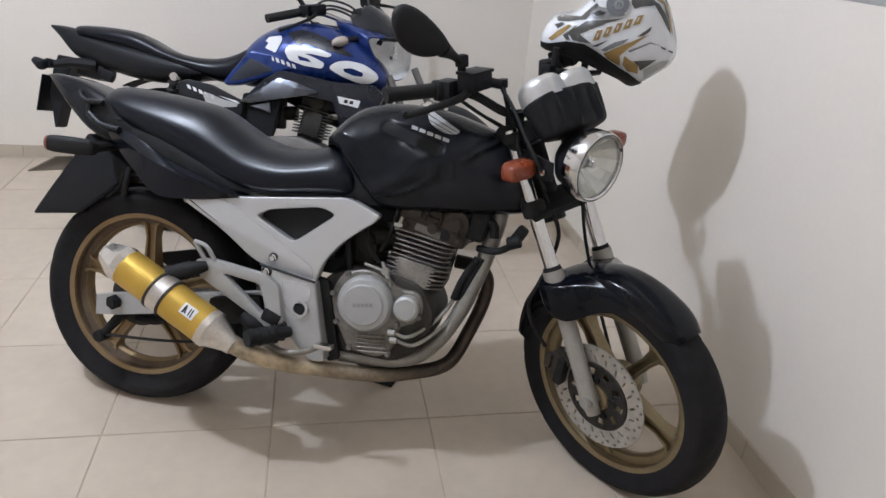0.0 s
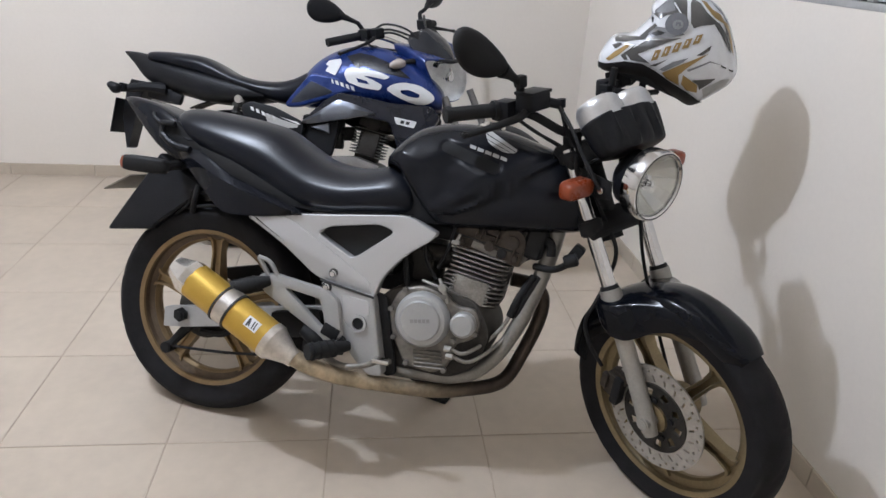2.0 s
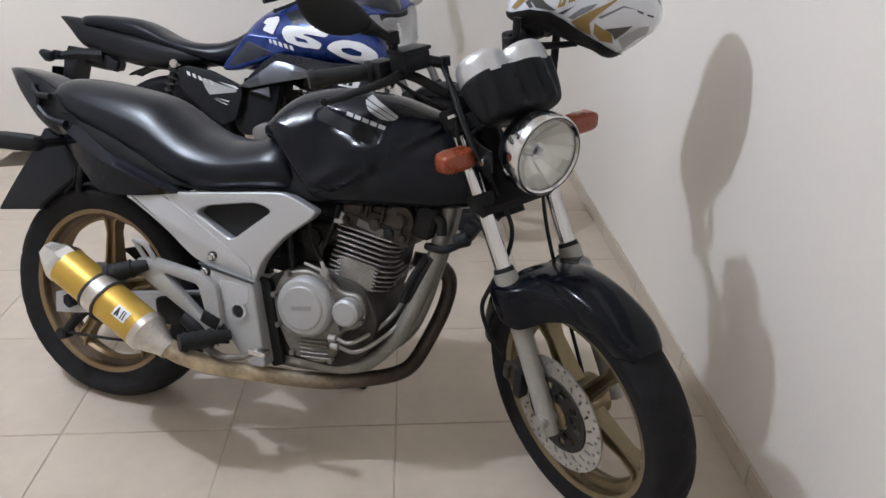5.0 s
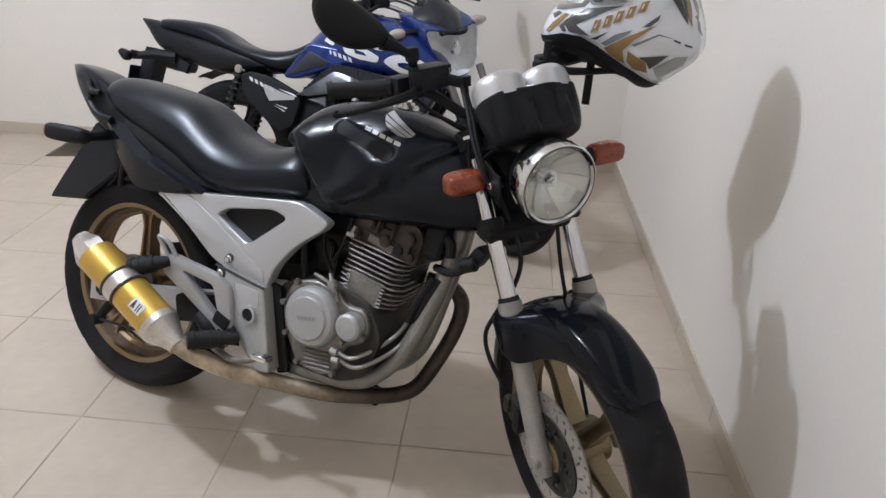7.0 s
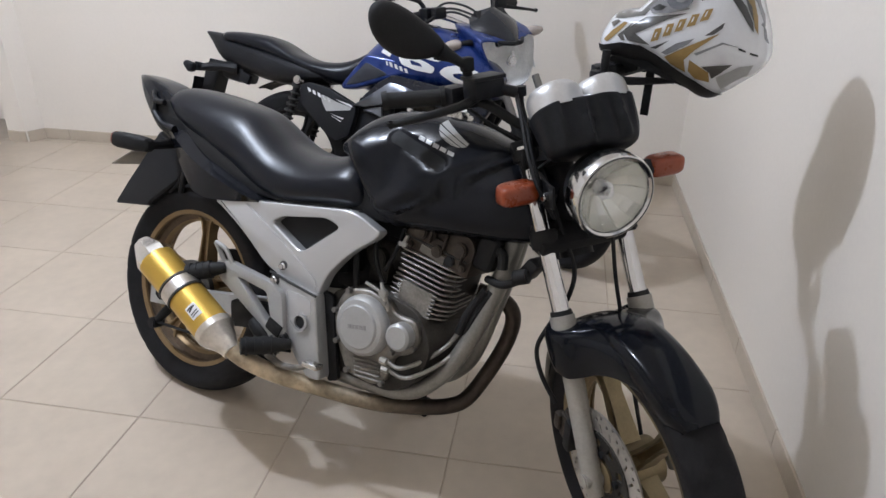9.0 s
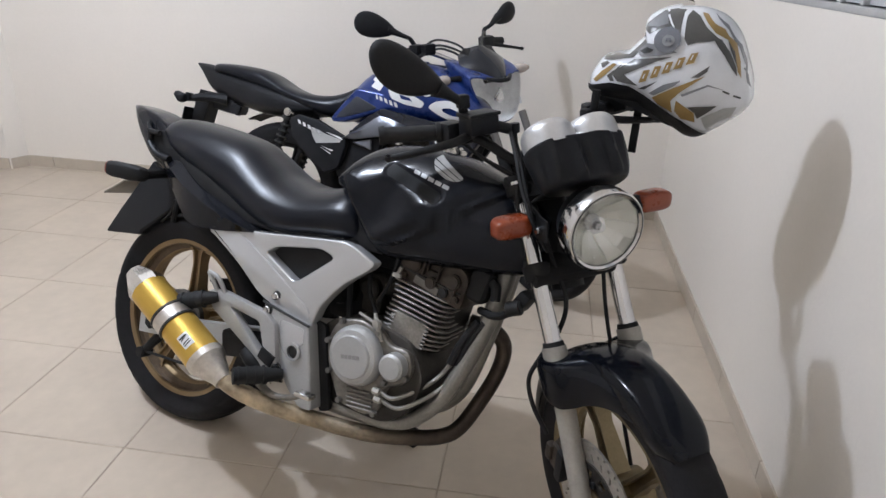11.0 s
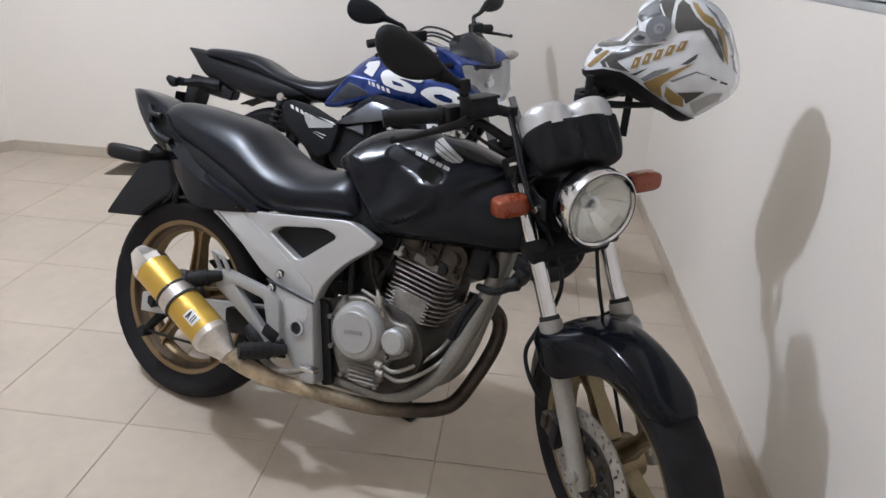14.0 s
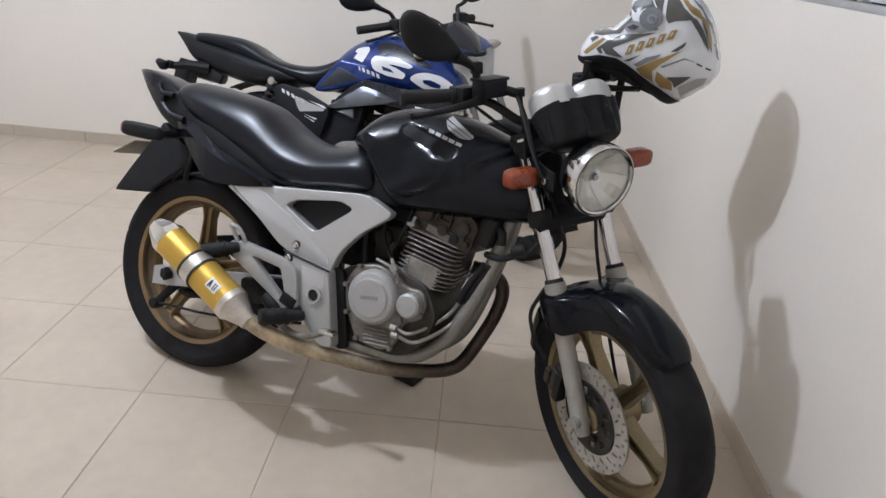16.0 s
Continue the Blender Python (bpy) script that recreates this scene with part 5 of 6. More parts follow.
for name, pts, r in (("brake_hose", [(0.965, -0.06, 1.01), (1.0, -0.07, 0.95), (1.05, -0.055, 0.86), (1.10, -0.045, 0.76), (1.138, -0.035, 0.68), (1.135, -0.05, 0.61), (1.138, -0.10, 0.555), (1.122, -0.118, 0.50), (1.135, -0.115, 0.44), (1.165, -0.098, 0.38)], 0.0052),
                     ("throttle_cable", [(0.915, -0.165, 0.995), (0.94, -0.12, 0.955), (0.965, -0.04, 0.9), (0.96, 0.0, 0.85)], 0.004),
                     ("throttle_cable", [(0.92, -0.16, 0.99), (0.955, -0.11, 0.945), (0.98, -0.03, 0.885), (0.97, 0.02, 0.83)], 0.004),
                     ("clutch_cable", [(0.93, 0.15, 1.0), (1.02, 0.09, 0.95), (1.12, 0.02, 0.93), (1.06, -0.07, 0.88), (1.01, -0.08, 0.75)], 0.0045),
                     ("speedometer_cable", [(1.09, 0.05, 0.93), (1.12, 0.06, 0.8), (1.145, 0.06, 0.64), (1.19, 0.06, 0.5), (1.27, 0.05, 0.32)], 0.0045),
                     ("control_cable", [(0.965, -0.072, 1.02), (1.03, -0.092, 0.978), (1.085, -0.108, 0.925), (1.128, -0.112, 0.875), (1.14, -0.105, 0.85)], 0.0046),
                     ("control_cable", [(0.96, -0.06, 1.005), (1.02, -0.075, 0.962), (1.075, -0.092, 0.91), (1.112, -0.09, 0.84), (1.12, -0.07, 0.79)], 0.0042),
                     ("wiring_loom", [(1.06, -0.105, 0.92), (1.075, -0.11, 0.87), (1.12, -0.1, 0.85)], 0.0045)):
    part(name, tube(pts, r, 8), DULL, BIKE, xf=ST)


# ---- the helmet that hangs on the left mirror ----
HELM = empty("helmet", pose(1.372, 0.272, 1.092, 0, 0, 157) @ Matrix.Scale(0.95, 4), "white full-face helmet with gold and grey graphics, hung on a mirror", "helmet")
HP = [(0.186, -0.072), (0.189, -0.035), (0.158, 0.022), (0.105, 0.026), (0.057, 0.08), (0.062, 0.108), (0.055, 0.121), (0.036, 0.133), (0.0, 0.142), (-0.048, 0.144), (-0.084, 0.138), (-0.12, 0.118), (-0.15, 0.083),
      (-0.187, 0.0), (-0.199, -0.05), (-0.186, -0.082), (-0.162, -0.102), (-0.122, -0.136), (-0.085, -0.154), (-0.045, -0.132), (0.0, -0.117), (0.06, -0.089), (0.12, -0.081)]
shell = part("shell", pillow(rounded(HP, 0.02, 3), 0.126, 2.7, 14, centre=(-0.02, 0.0)), HWHITE, HELM, "glossy white helmet shell", edge=40)
hskin = tree_of(shell)


def graphic(mat, name, *loops, lift=0.0012, cuts=3):
    """Flat marks on both flanks of the helmet, in its own x and z."""
    for side in (1, -1):
        part(name, decal(loops, hskin, side, lift, cuts), mat, shell)


graphic(HGREY, "brow_vent", [(0.056, 0.096), (0.019, 0.132), (-0.009, 0.138), (-0.029, 0.138), (-0.038, 0.083), (-0.013, 0.102), (0.015, 0.095), (0.033, 0.083)])
graphic(HSILVER, "brow_facet", [(0.050, 0.098), (0.022, 0.128), (0.008, 0.131), (-0.004, 0.108), (0.018, 0.100)], lift=0.0018, cuts=2)
graphic(HWHITE, "brow_line", [(0.014, 0.134), (0.009, 0.135), (-0.025, 0.097), (-0.021, 0.097)], lift=0.0024, cuts=2)
graphic(HGREY, "grey_graphic", [(-0.048, 0.08), (-0.039, 0.127), (-0.043, 0.138), (-0.065, 0.128), (-0.087, 0.106), (-0.119, 0.082), (-0.099, 0.078), (-0.075, 0.075), (-0.058, 0.068)])
graphic(HGOLD, "gold_graphic", [(-0.065, 0.135), (-0.078, 0.132), (-0.099, 0.114), (-0.121, 0.103), (-0.131, 0.09), (-0.147, 0.077), (-0.164, 0.037), (-0.174, 0.002), (-0.165, 0.016), (-0.15, 0.058), (-0.132, 0.082), (-0.106, 0.096), (-0.086, 0.114), (-0.073, 0.127)], cuts=2)
graphic(HGREY, "grey_graphic", [(-0.102, 0.09), (-0.121, 0.083), (-0.142, 0.058), (-0.16, 0.026), (-0.166, 0.007), (-0.154, 0.022), (-0.134, 0.05), (-0.112, 0.076)], cuts=2)
graphic(HGREY, "grey_graphic", [(-0.132, 0.082), (-0.15, 0.058), (-0.163, 0.022), (-0.159, 0.03), (-0.143, 0.06)], lift=0.002, cuts=2)
graphic(HSILVER, "grey_graphic", [(-0.088, 0.134), (-0.122, 0.111), (-0.155, 0.07), (-0.177, 0.023), (-0.192, -0.022), (-0.184, -0.007), (-0.173, 0.027), (-0.155, 0.064), (-0.127, 0.101)], cuts=2)
graphic(HGREY, "grey_graphic", [(0.148, 0.022), (0.112, 0.026), (0.079, 0.032), (0.043, 0.071), (0.036, 0.066), (0.064, 0.027), (0.112, 0.016), (0.142, 0.012)])
graphic(HGREY, "grey_graphic", [(0.150, 0.002), (0.129, 0.012), (0.120, 0.009), (0.138, -0.006)], cuts=2)
graphic(HGREY, "grey_graphic", [(0.101, -0.005), (0.059, 0.025), (-0.033, 0.042), (0.006, 0.026), (0.075, -0.011), (0.039, -0.032), (0.091, -0.029), (0.107, -0.013)])
graphic(HGREY, "grey_graphic", [(0.121, -0.020), (0.083, 0.014), (0.106, -0.018), (0.099, -0.029), (0.109, -0.031)], cuts=2)
graphic(HGOLD, "gold_graphic", [(0.162, -0.037), (0.139, -0.013), (0.109, 0.010), (0.099, 0.009), (0.124, -0.018), (0.150, -0.040)])
graphic(HGOLD, "gold_graphic", [(0.004, -0.055), (-0.045, -0.026), (-0.094, 0.000), (-0.107, 0.006), (-0.060, -0.034), (-0.041, -0.056), (-0.047, -0.084), (-0.012, -0.070)])
graphic(HSILVER, "grey_graphic", [(0.012, -0.046), (-0.020, -0.022), (-0.058, -0.008), (-0.045, -0.022), (0.000, -0.050)], cuts=2)
graphic(HGREY, "grey_graphic", [(0.039, -0.039), (-0.006, -0.016), (0.023, -0.039)], cuts=2)
graphic(HGREY, "grey_graphic", [(-0.077, -0.001), (-0.111, 0.028), (-0.109, 0.016), (-0.094, 0.002)], cuts=2)
graphic(HGOLD, "gold_graphic", [(-0.053, -0.054), (-0.073, -0.066), (-0.095, -0.079), (-0.098, -0.102), (-0.068, -0.096), (-0.052, -0.079)])
graphic(HGREY, "grey_graphic", [(-0.078, -0.067), (-0.140, -0.058), (-0.121, -0.077), (-0.102, -0.093), (-0.096, -0.079)])
# The crease is only a grey strip, its shading painted on the smooth shell.
graphic(HSILVER, "crease_line", [(-0.060, -0.040), (-0.115, -0.012), (-0.150, -0.022), (-0.116, -0.016), (-0.066, -0.044)], cuts=2)
for k in range(5):
    x, z = 0.036 - 0.0248 * k, -0.022 + 0.0128 * k
    graphic(HGOLD, "emblem_bar", [(x + 0.002, z - 0.003), (x - 0.015, z + 0.003), (x - 0.021, z + 0.030 - 0.001 * k), (x - 0.006, z + 0.026 - 0.001 * k)], cuts=3)
    graphic(HWHITE, "emblem_gap", [(x - 0.006, z + 0.008), (x - 0.009, z + 0.009), (x - 0.012, z + 0.020), (x - 0.009, z + 0.019)], lift=0.002, cuts=1)
for k in range(2):
    graphic(INK, "vent_slot", [(-0.146 - 0.022 * k, -0.022 - 0.010 * k), (-0.160 - 0.022 * k, -0.028 - 0.010 * k), (-0.160 - 0.022 * k, -0.032 - 0.010 * k), (-0.146 - 0.022 * k, -0.026 - 0.010 * k)], cuts=2)
graphic(DULL, "neck_trim", [(0.183, -0.05), (0.156, -0.047), (0.107, -0.033), (0.059, -0.033), (0.02, -0.05), (-0.029, -0.078), (-0.07, -0.098), (-0.104, -0.122), (-0.119, -0.133), (-0.109, -0.144), (-0.085, -0.146), (-0.045, -0.124), (0.0, -0.11), (0.06, -0.083), (0.12, -0.075), (0.18, -0.068)], lift=0.006)
graphic(GREYWHITE, "rear_spoiler", [(-0.11, -0.09), (-0.154, -0.062), (-0.177, -0.06), (-0.163, -0.098), (-0.137, -0.122), (-0.12, -0.125)], cuts=2)
graphic(HSILVER, "pivot_catch", [(0.057, 0.043), (0.035, 0.064), (-0.001, 0.064), (-0.039, 0.051), (0.003, 0.039), (0.045, 0.034)], lift=0.003, cuts=2)
graphic(INK, "catch_slot", [(0.048, 0.044), (0.030, 0.056), (0.012, 0.052), (0.022, 0.044), (0.036, 0.040)], lift=0.004, cuts=2)
graphic(PIVOT, "visor_pivot", [(-0.013 + 0.030 * math.cos(k * 0.3142), 0.075 + 0.027 * math.sin(k * 0.3142)) for k in range(20)], lift=0.005, cuts=1)
graphic(HSILVER, "pivot_ring", [(-0.016 + 0.014 * math.cos(k * 0.5236), 0.074 + 0.012 * math.sin(k * 0.5236)) for k in range(12)], lift=0.0062, cuts=1)
graphic(PIVOT, "pivot_mark", [(-0.012, 0.070), (-0.010, 0.079), (-0.021, 0.080), (-0.024, 0.072), (-0.020, 0.070), (-0.018, 0.076), (-0.014, 0.075)], lift=0.0074, cuts=1)
part("neck_roll", loft([[(x, y * w, z + d) for y, d in ((-1, -0.012), (1, -0.012), (1, 0.012), (-1, 0.012))] for x, z, w in ((0.135, -0.062, 0.08), (0.05, -0.078, 0.104), (-0.01, -0.1, 0.096), (-0.056, -0.122, 0.06))]), DULL, HELM, "black neck roll")
part("eye_lining", box((0.02, 0, 0.072), (0.07, 0.17, 0.06), 0.02), DULL, HELM, "black lining")
vis = bmesh.new()
rows = []
for k in range(13):
    a = -1 + k / 6
    y = 0.118 * math.sin(a * math.pi / 2)
    f = math.cos(a * math.pi / 2)
    rows.append([vis.verts.new((x * (0.35 + 0.65 * f) + 0.0 * f, y, 0.06 + (z - 0.06) * (0.25 + 0.75 * f))) for x, z in ((0.078, 0.172), (0.055, 0.172), (0.03, 0.168), (0.005, 0.164), (-0.02, 0.158))])
for a, b in zip(rows, rows[1:]):
    for i in range(4):
        vis.faces.new((a[i], a[i + 1], b[i + 1], b[i]))
bmesh.ops.solidify(vis, geom=vis.faces[:], thickness=0.002)
visor = part("visor", vis, VISOR, HELM, "clear raised visor")
visor.visible_shadow = False
part("chin_strap", join(box((0.05, 0.05, -0.135), (0.02, 0.004, 0.15), 0.001, (4, 0, 0)), box((0.12, 0.045, -0.095), (0.07, 0.02, 0.05), 0.006, (0, 20, 0)), box((0.10, 0.03, -0.08), (0.05, 0.015, 0.03), 0.005)), DULL, HELM, "black hanging chin strap")


# ---- the blue motorcycle ----
BLU = empty("motorcycle", pose(-0.091, 1.342, 0.003, -17, 0, -9), "blue motorcycle with white tank numerals, on its side stand", "motorcycle", "parked motorcycles")
SB = steering(1.33, 25.5, -42)
RB, FB = (0.03, 0.0, 0.302), (1.24, 0.0, 0.302)
w = cast_wheel("rear_wheel", RB, 0.236, 0.07, 0.06, 0.1, DULL, BLU, "black cast rear wheel", 6, 10, 48)
part("tyre", tyre(RB, 0.304, 0.232, 0.1, 100), RUBBER, w)
part("swingarm", join(box((0.22, -0.1, 0.31), (0.42, 0.025, 0.04), 0.005), box((0.22, 0.1, 0.31), (0.42, 0.025, 0.04), 0.005)), DULL, BLU)
part("inner_mudguard", lathe([(0.345, -0.055), (0.352, 0), (0.345, 0.055), (0.34, 0.05), (0.346, 0), (0.34, -0.05)], RB, 20, (40, 120)), DULL, BLU)
seat = body([(-0.335, 0.80, 0.822, 0.04), (-0.31, 0.785, 0.833, 0.085), (-0.22, 0.77, 0.835, 0.1), (-0.1, 0.745, 0.826, 0.108), (-0.03, 0.725, 0.803, 0.112), (0.05, 0.705, 0.762, 0.12), (0.15, 0.675, 0.738, 0.13), (0.25, 0.645, 0.738, 0.13), (0.32, 0.64, 0.758, 0.115), (0.375, 0.66, 0.79, 0.09), (0.392, 0.70, 0.785, 0.07)], 4, 32, 3.2, 0.12)
part("seat", seat, SEAT, BLU, "black stepped vinyl seat", edge=60)
tailb = body([(-0.45, 0.822, 0.832, 0.015), (-0.40, 0.775, 0.83, 0.045), (-0.34, 0.71, 0.822, 0.07), (-0.25, 0.675, 0.80, 0.09), (-0.12, 0.64, 0.775, 0.105), (0.0, 0.625, 0.75, 0.115), (0.1, 0.635, 0.725, 0.12), (0.2, 0.65, 0.70, 0.118)], 3, 28, 3.0)
part("tail_fairing", tailb, PLASTIC, BLU, "black plastic tail fairing", edge=30)
part("rear_mudguard", loft([[(x, -w_, z), (x, w_, z), (x2, w_, z2), (x2, -w_, z2)] for x, z, x2, z2, w_ in ((-0.33, 0.70, -0.41, 0.71, 0.04), (-0.36, 0.65, -0.43, 0.66, 0.042), (-0.385, 0.56, -0.445, 0.55, 0.045), (-0.42, 0.415, -0.43, 0.41, 0.04))]), PLASTIC, BLU, "black plastic rear mudguard", edge=25)
part("tool_box", box((-0.27, 0.0, 0.655), (0.12, 0.13, 0.07), 0.025, (0, 10, 0)), PLASTIC, BLU)
part("rear_hook", box((-0.19, -0.08, 0.635), (0.05, 0.03, 0.045), 0.008, (0, 20, 0)), PLASTIC, BLU)
part("lamp_arm", tube([(-0.25, -0.06, 0.675), (-0.33, -0.1, 0.675), (-0.40, -0.14, 0.66)], [0.03, 0.02, 0.014], 10), PLASTIC, BLU)
part("number_plate", box((-0.465, 0, 0.55), (0.004, 0.18, 0.15), 0.001, (0, 10, 0)), PLASTIC, BLU)
for s in (-1, 1):
    i2 = part("rear_indicator", tube([(-0.36, s * 0.06, 0.665), (-0.40, s * 0.15, 0.665)], [0.012, 0.02], 10), PLASTIC, BLU, "rear indicator with clear lens")
    part("lens", pillow(rounded([(-0.455, 0.672), (-0.44, 0.688), (-0.395, 0.675), (-0.40, 0.64), (-0.425, 0.635)], 0.01), 0.025, 2.6, 5), PLASTIC, i2, xf=Matrix.Translation((0, s * 0.16, 0)))
for s in (-1, 1):
    sh = part("shock_absorber", tube([(0.1, s * 0.135, 0.64), (0.03, s * 0.13, 0.36)], 0.014, 12), DULL, BLU, "rear shock absorber with black spring")
    part("eye", disc((0.103, s * 0.155, 0.646), (0, -s, 0), 0.017, 0.035, 20, 0.004), CHROME, sh)
    coil = [(0.097 - 0.06 * k / 60 + 0.021 * math.cos(k * 0.84), s * 0.134 + 0.021 * math.sin(k * 0.84), 0.61 - 0.2 * k / 60) for k in range(61)]
    part("spring", tube(coil, 0.0048, 7, smooth=False), INK, sh)
    part("spring_cap", tube([(0.097, s * 0.135, 0.628), (0.094, s * 0.134, 0.616)], 0.022, 14), INK, sh)
sidec = plate(rounded([(0.112, 0.622), (0.155, 0.642), (0.25, 0.625), (0.378, 0.568), (0.384, 0.539), (0.356, 0.437), (0.298, 0.410), (0.226, 0.459), (0.131, 0.545)], 0.015), -0.15, -0.11, bevel=0.008)
sidec = part("side_cover", sidec, PLASTIC, BLU, "black side cover with white wing shape")
sc = tree_of(sidec)
for k in range(5):
    x, z = 0.155 + 0.0235 * k, 0.620 - 0.0085 * k
    part("name_bar", decal([[(x, z), (x + 0.014, z - 0.005), (x + 0.019, z - 0.021), (x + 0.005, z - 0.016)]], sc, cuts=1), WHITE, sidec)
part("wing_shape", decal([[(0.216, 0.594), (0.25, 0.588), (0.29, 0.572), (0.362, 0.555), (0.359, 0.543), (0.275, 0.533), (0.25, 0.53), (0.232, 0.556)]], sc, cuts=2), GREYWHITE, sidec, "silver wing shape")
for p in ([(0.285, 0.582), (0.355, 0.567), (0.372, 0.556), (0.36, 0.556)], [(0.262, 0.524), (0.278, 0.519), (0.333, 0.508), (0.325, 0.503)], [(0.268, 0.516), (0.278, 0.51), (0.324, 0.494), (0.316, 0.492)]):
    part("wing_line", decal([p], sc, cuts=1), WHITE, sidec)

tk = body([(0.352, 0.64, 0.765, 0.085), (0.375, 0.635, 0.80, 0.1), (0.43, 0.635, 0.85, 0.118), (0.51, 0.64, 0.892, 0.132), (0.59, 0.65, 0.91, 0.142), (0.68, 0.655, 0.908, 0.152), (0.77, 0.65, 0.885, 0.16), (0.85, 0.645, 0.845, 0.158), (0.92, 0.64, 0.79, 0.145), (0.96, 0.65, 0.73, 0.12)], 5, 56, 2.7, 0.24)
tk = part("fuel_tank", tk, BLUE, BLU, "metallic blue fuel tank with white numerals", edge=60)
ts = tree_of(tk)
part("upper_panel", decal([[(0.547, 0.853), (0.60, 0.87), (0.66, 0.86), (0.757, 0.823), (0.825, 0.771), (0.78, 0.775), (0.70, 0.792), (0.62, 0.815), (0.597, 0.80)]], ts, lift=0.002, cuts=4), NAVY, tk, "dark navy upper panel")
wing = part("tank_wing", plate(rounded([(0.40, 0.775), (0.31, 0.662), (0.297, 0.640), (0.306, 0.628), (0.36, 0.631), (0.46, 0.665), (0.56, 0.703), (0.64, 0.70), (0.64, 0.75), (0.50, 0.765)], [0.02, 0.05, 0.012, 0.012, 0.02, 0.05, 0.03, 0.01, 0.01, 0.02]), -0.134, -0.075, bevel=0.012, segs=3), BLUE, tk, "blue edge below the knee panel", edge=50)
part("knee_panel", plate(rounded([(0.405, 0.742), (0.498, 0.703), (0.49, 0.694), (0.36, 0.650), (0.322, 0.644), (0.333, 0.664)], [0.012, 0.006, 0.006, 0.02, 0.008, 0.02]), -0.1365, -0.13, bevel=0.0025), NAVYGREY, tk, "dark grey knee panel")
lower = plate(rounded([(0.40, 0.60), (0.47, 0.665), (0.53, 0.70), (0.642, 0.685), (0.756, 0.667), (0.92, 0.665), (0.955, 0.62), (0.90, 0.52), (0.84, 0.42), (0.79, 0.47), (0.745, 0.59), (0.62, 0.607), (0.50, 0.585), (0.42, 0.572)], 0.015), -0.16, -0.11, bevel=0.009, segs=3)
lower = part("tank_shroud", bend(lower, lambda x, y, z: (x, y + 0.06 * max(0, 0.62 - x) + 0.12 * max(0, x - 0.8), z)), NAVY, BLU, "black plastic tank shroud")
lt = tree_of(lower)
rings = []
for f in range(17):
    x = 0.368 + 0.315 * f / 16
    zt = 0.570 + 0.112 * min(1.0, (x - 0.372) / 0.15) - 0.034 * max(0.0, (x - 0.535) / 0.087)
    zb = 0.563 + 0.042 * max(0.0, (x - 0.41) / 0.212)
    zm = zb + (zt - zb) * 0.55
    y = -0.166 + 0.06 * (0.62 - x)
    rings.append([(x, y + 0.004, zb), (x, y - 0.006, zm), (x, y + 0.012, zt), (x, y + 0.03, zt), (x, y + 0.03, zb)])
part("grey_panel", loft(rings), GREYPANEL, lower, "silver grey lower panel", edge=50)
part("lower_tab", plate(rounded([(0.405, 0.550), (0.487, 0.571), (0.492, 0.526), (0.45, 0.540)], 0.006), -0.136, -0.12, bevel=0.003), GREYPANEL, lower)
part("engine_side_cover", plate(rounded([(0.36, 0.57), (0.33, 0.42), (0.36, 0.375), (0.46, 0.375), (0.50, 0.44), (0.53, 0.585)], 0.02), -0.115, -0.07, bevel=0.01), PLASTIC, BLU)
part("shroud_label", decal([[(0.765, 0.612), (0.86, 0.598), (0.85, 0.57), (0.775, 0.583)]], lt, lift=0.0015, cuts=2), WHITE, lower, "small white label")
for k in range(2):
    part("label_bar", decal([[(0.795 + 0.022 * k, 0.600 - 0.003 * k), (0.81 + 0.022 * k, 0.598 - 0.003 * k), (0.807 + 0.022 * k, 0.585 - 0.003 * k), (0.792 + 0.022 * k, 0.587 - 0.003 * k)]], lt, lift=0.0022, cuts=1), INK, lower)
part("tank_shroud_far", plate(rounded([(0.50, 0.68), (0.92, 0.66), (0.955, 0.62), (0.84, 0.42), (0.745, 0.59), (0.44, 0.60)], 0.02), 0.12, 0.165, bevel=0.01), PLASTIC, BLU)
ONE = [(0.470, 0.832), (0.523, 0.840), (0.530, 0.822), (0.506, 0.768), (0.459, 0.786), (0.474, 0.809), (0.458, 0.813)]
SIX = [(0.556, 0.803), (0.598, 0.803), (0.689, 0.792), (0.740, 0.773), (0.723, 0.761), (0.650, 0.772), (0.625, 0.772), (0.671, 0.757), (0.710, 0.738), (0.698, 0.717), (0.622, 0.725), (0.561, 0.743), (0.542, 0.778)]
SIX_EYE = [(0.596, 0.763), (0.641, 0.752), (0.655, 0.739), (0.606, 0.745)]
NIL = [(0.722, 0.723), (0.753, 0.746), (0.802, 0.755), (0.868, 0.744), (0.920, 0.714), (0.930, 0.692), (0.897, 0.671), (0.847, 0.670), (0.775, 0.694)]
NIL_EYE = [(0.784, 0.722), (0.819, 0.726), (0.867, 0.710), (0.863, 0.696), (0.826, 0.698), (0.790, 0.710)]
part("numeral_one", decal([rounded(ONE, 0.006)], ts, lift=0.0035, cuts=3), WHITE, tk, "large white numeral 1")
part("numeral_six", decal([rounded(SIX, 0.012)], ts, lift=0.0035, cuts=3, holes=[SIX_EYE]), WHITE, tk, "large white numeral 6")
part("numeral_zero", decal([rounded(NIL, 0.02)], ts, lift=0.0035, cuts=3, holes=[rounded(NIL_EYE, 0.01)]), WHITE, tk, "large white numeral 0")
for k in range(5):
    x, z = 0.483 + 0.0225 * k, 0.756 - 0.0062 * k
    part("name_bar", decal([[(x, z), (x + 0.014, z - 0.0045), (x + 0.019, z - 0.0215), (x + 0.005, z - 0.017)]], ts, lift=0.0035, cuts=1), WHITE, tk)
part("tank_cap", disc((0.63, 0, 0.905), (0, 0, 1), 0.035, 0.012, 24, 0.003), POLISH, tk)

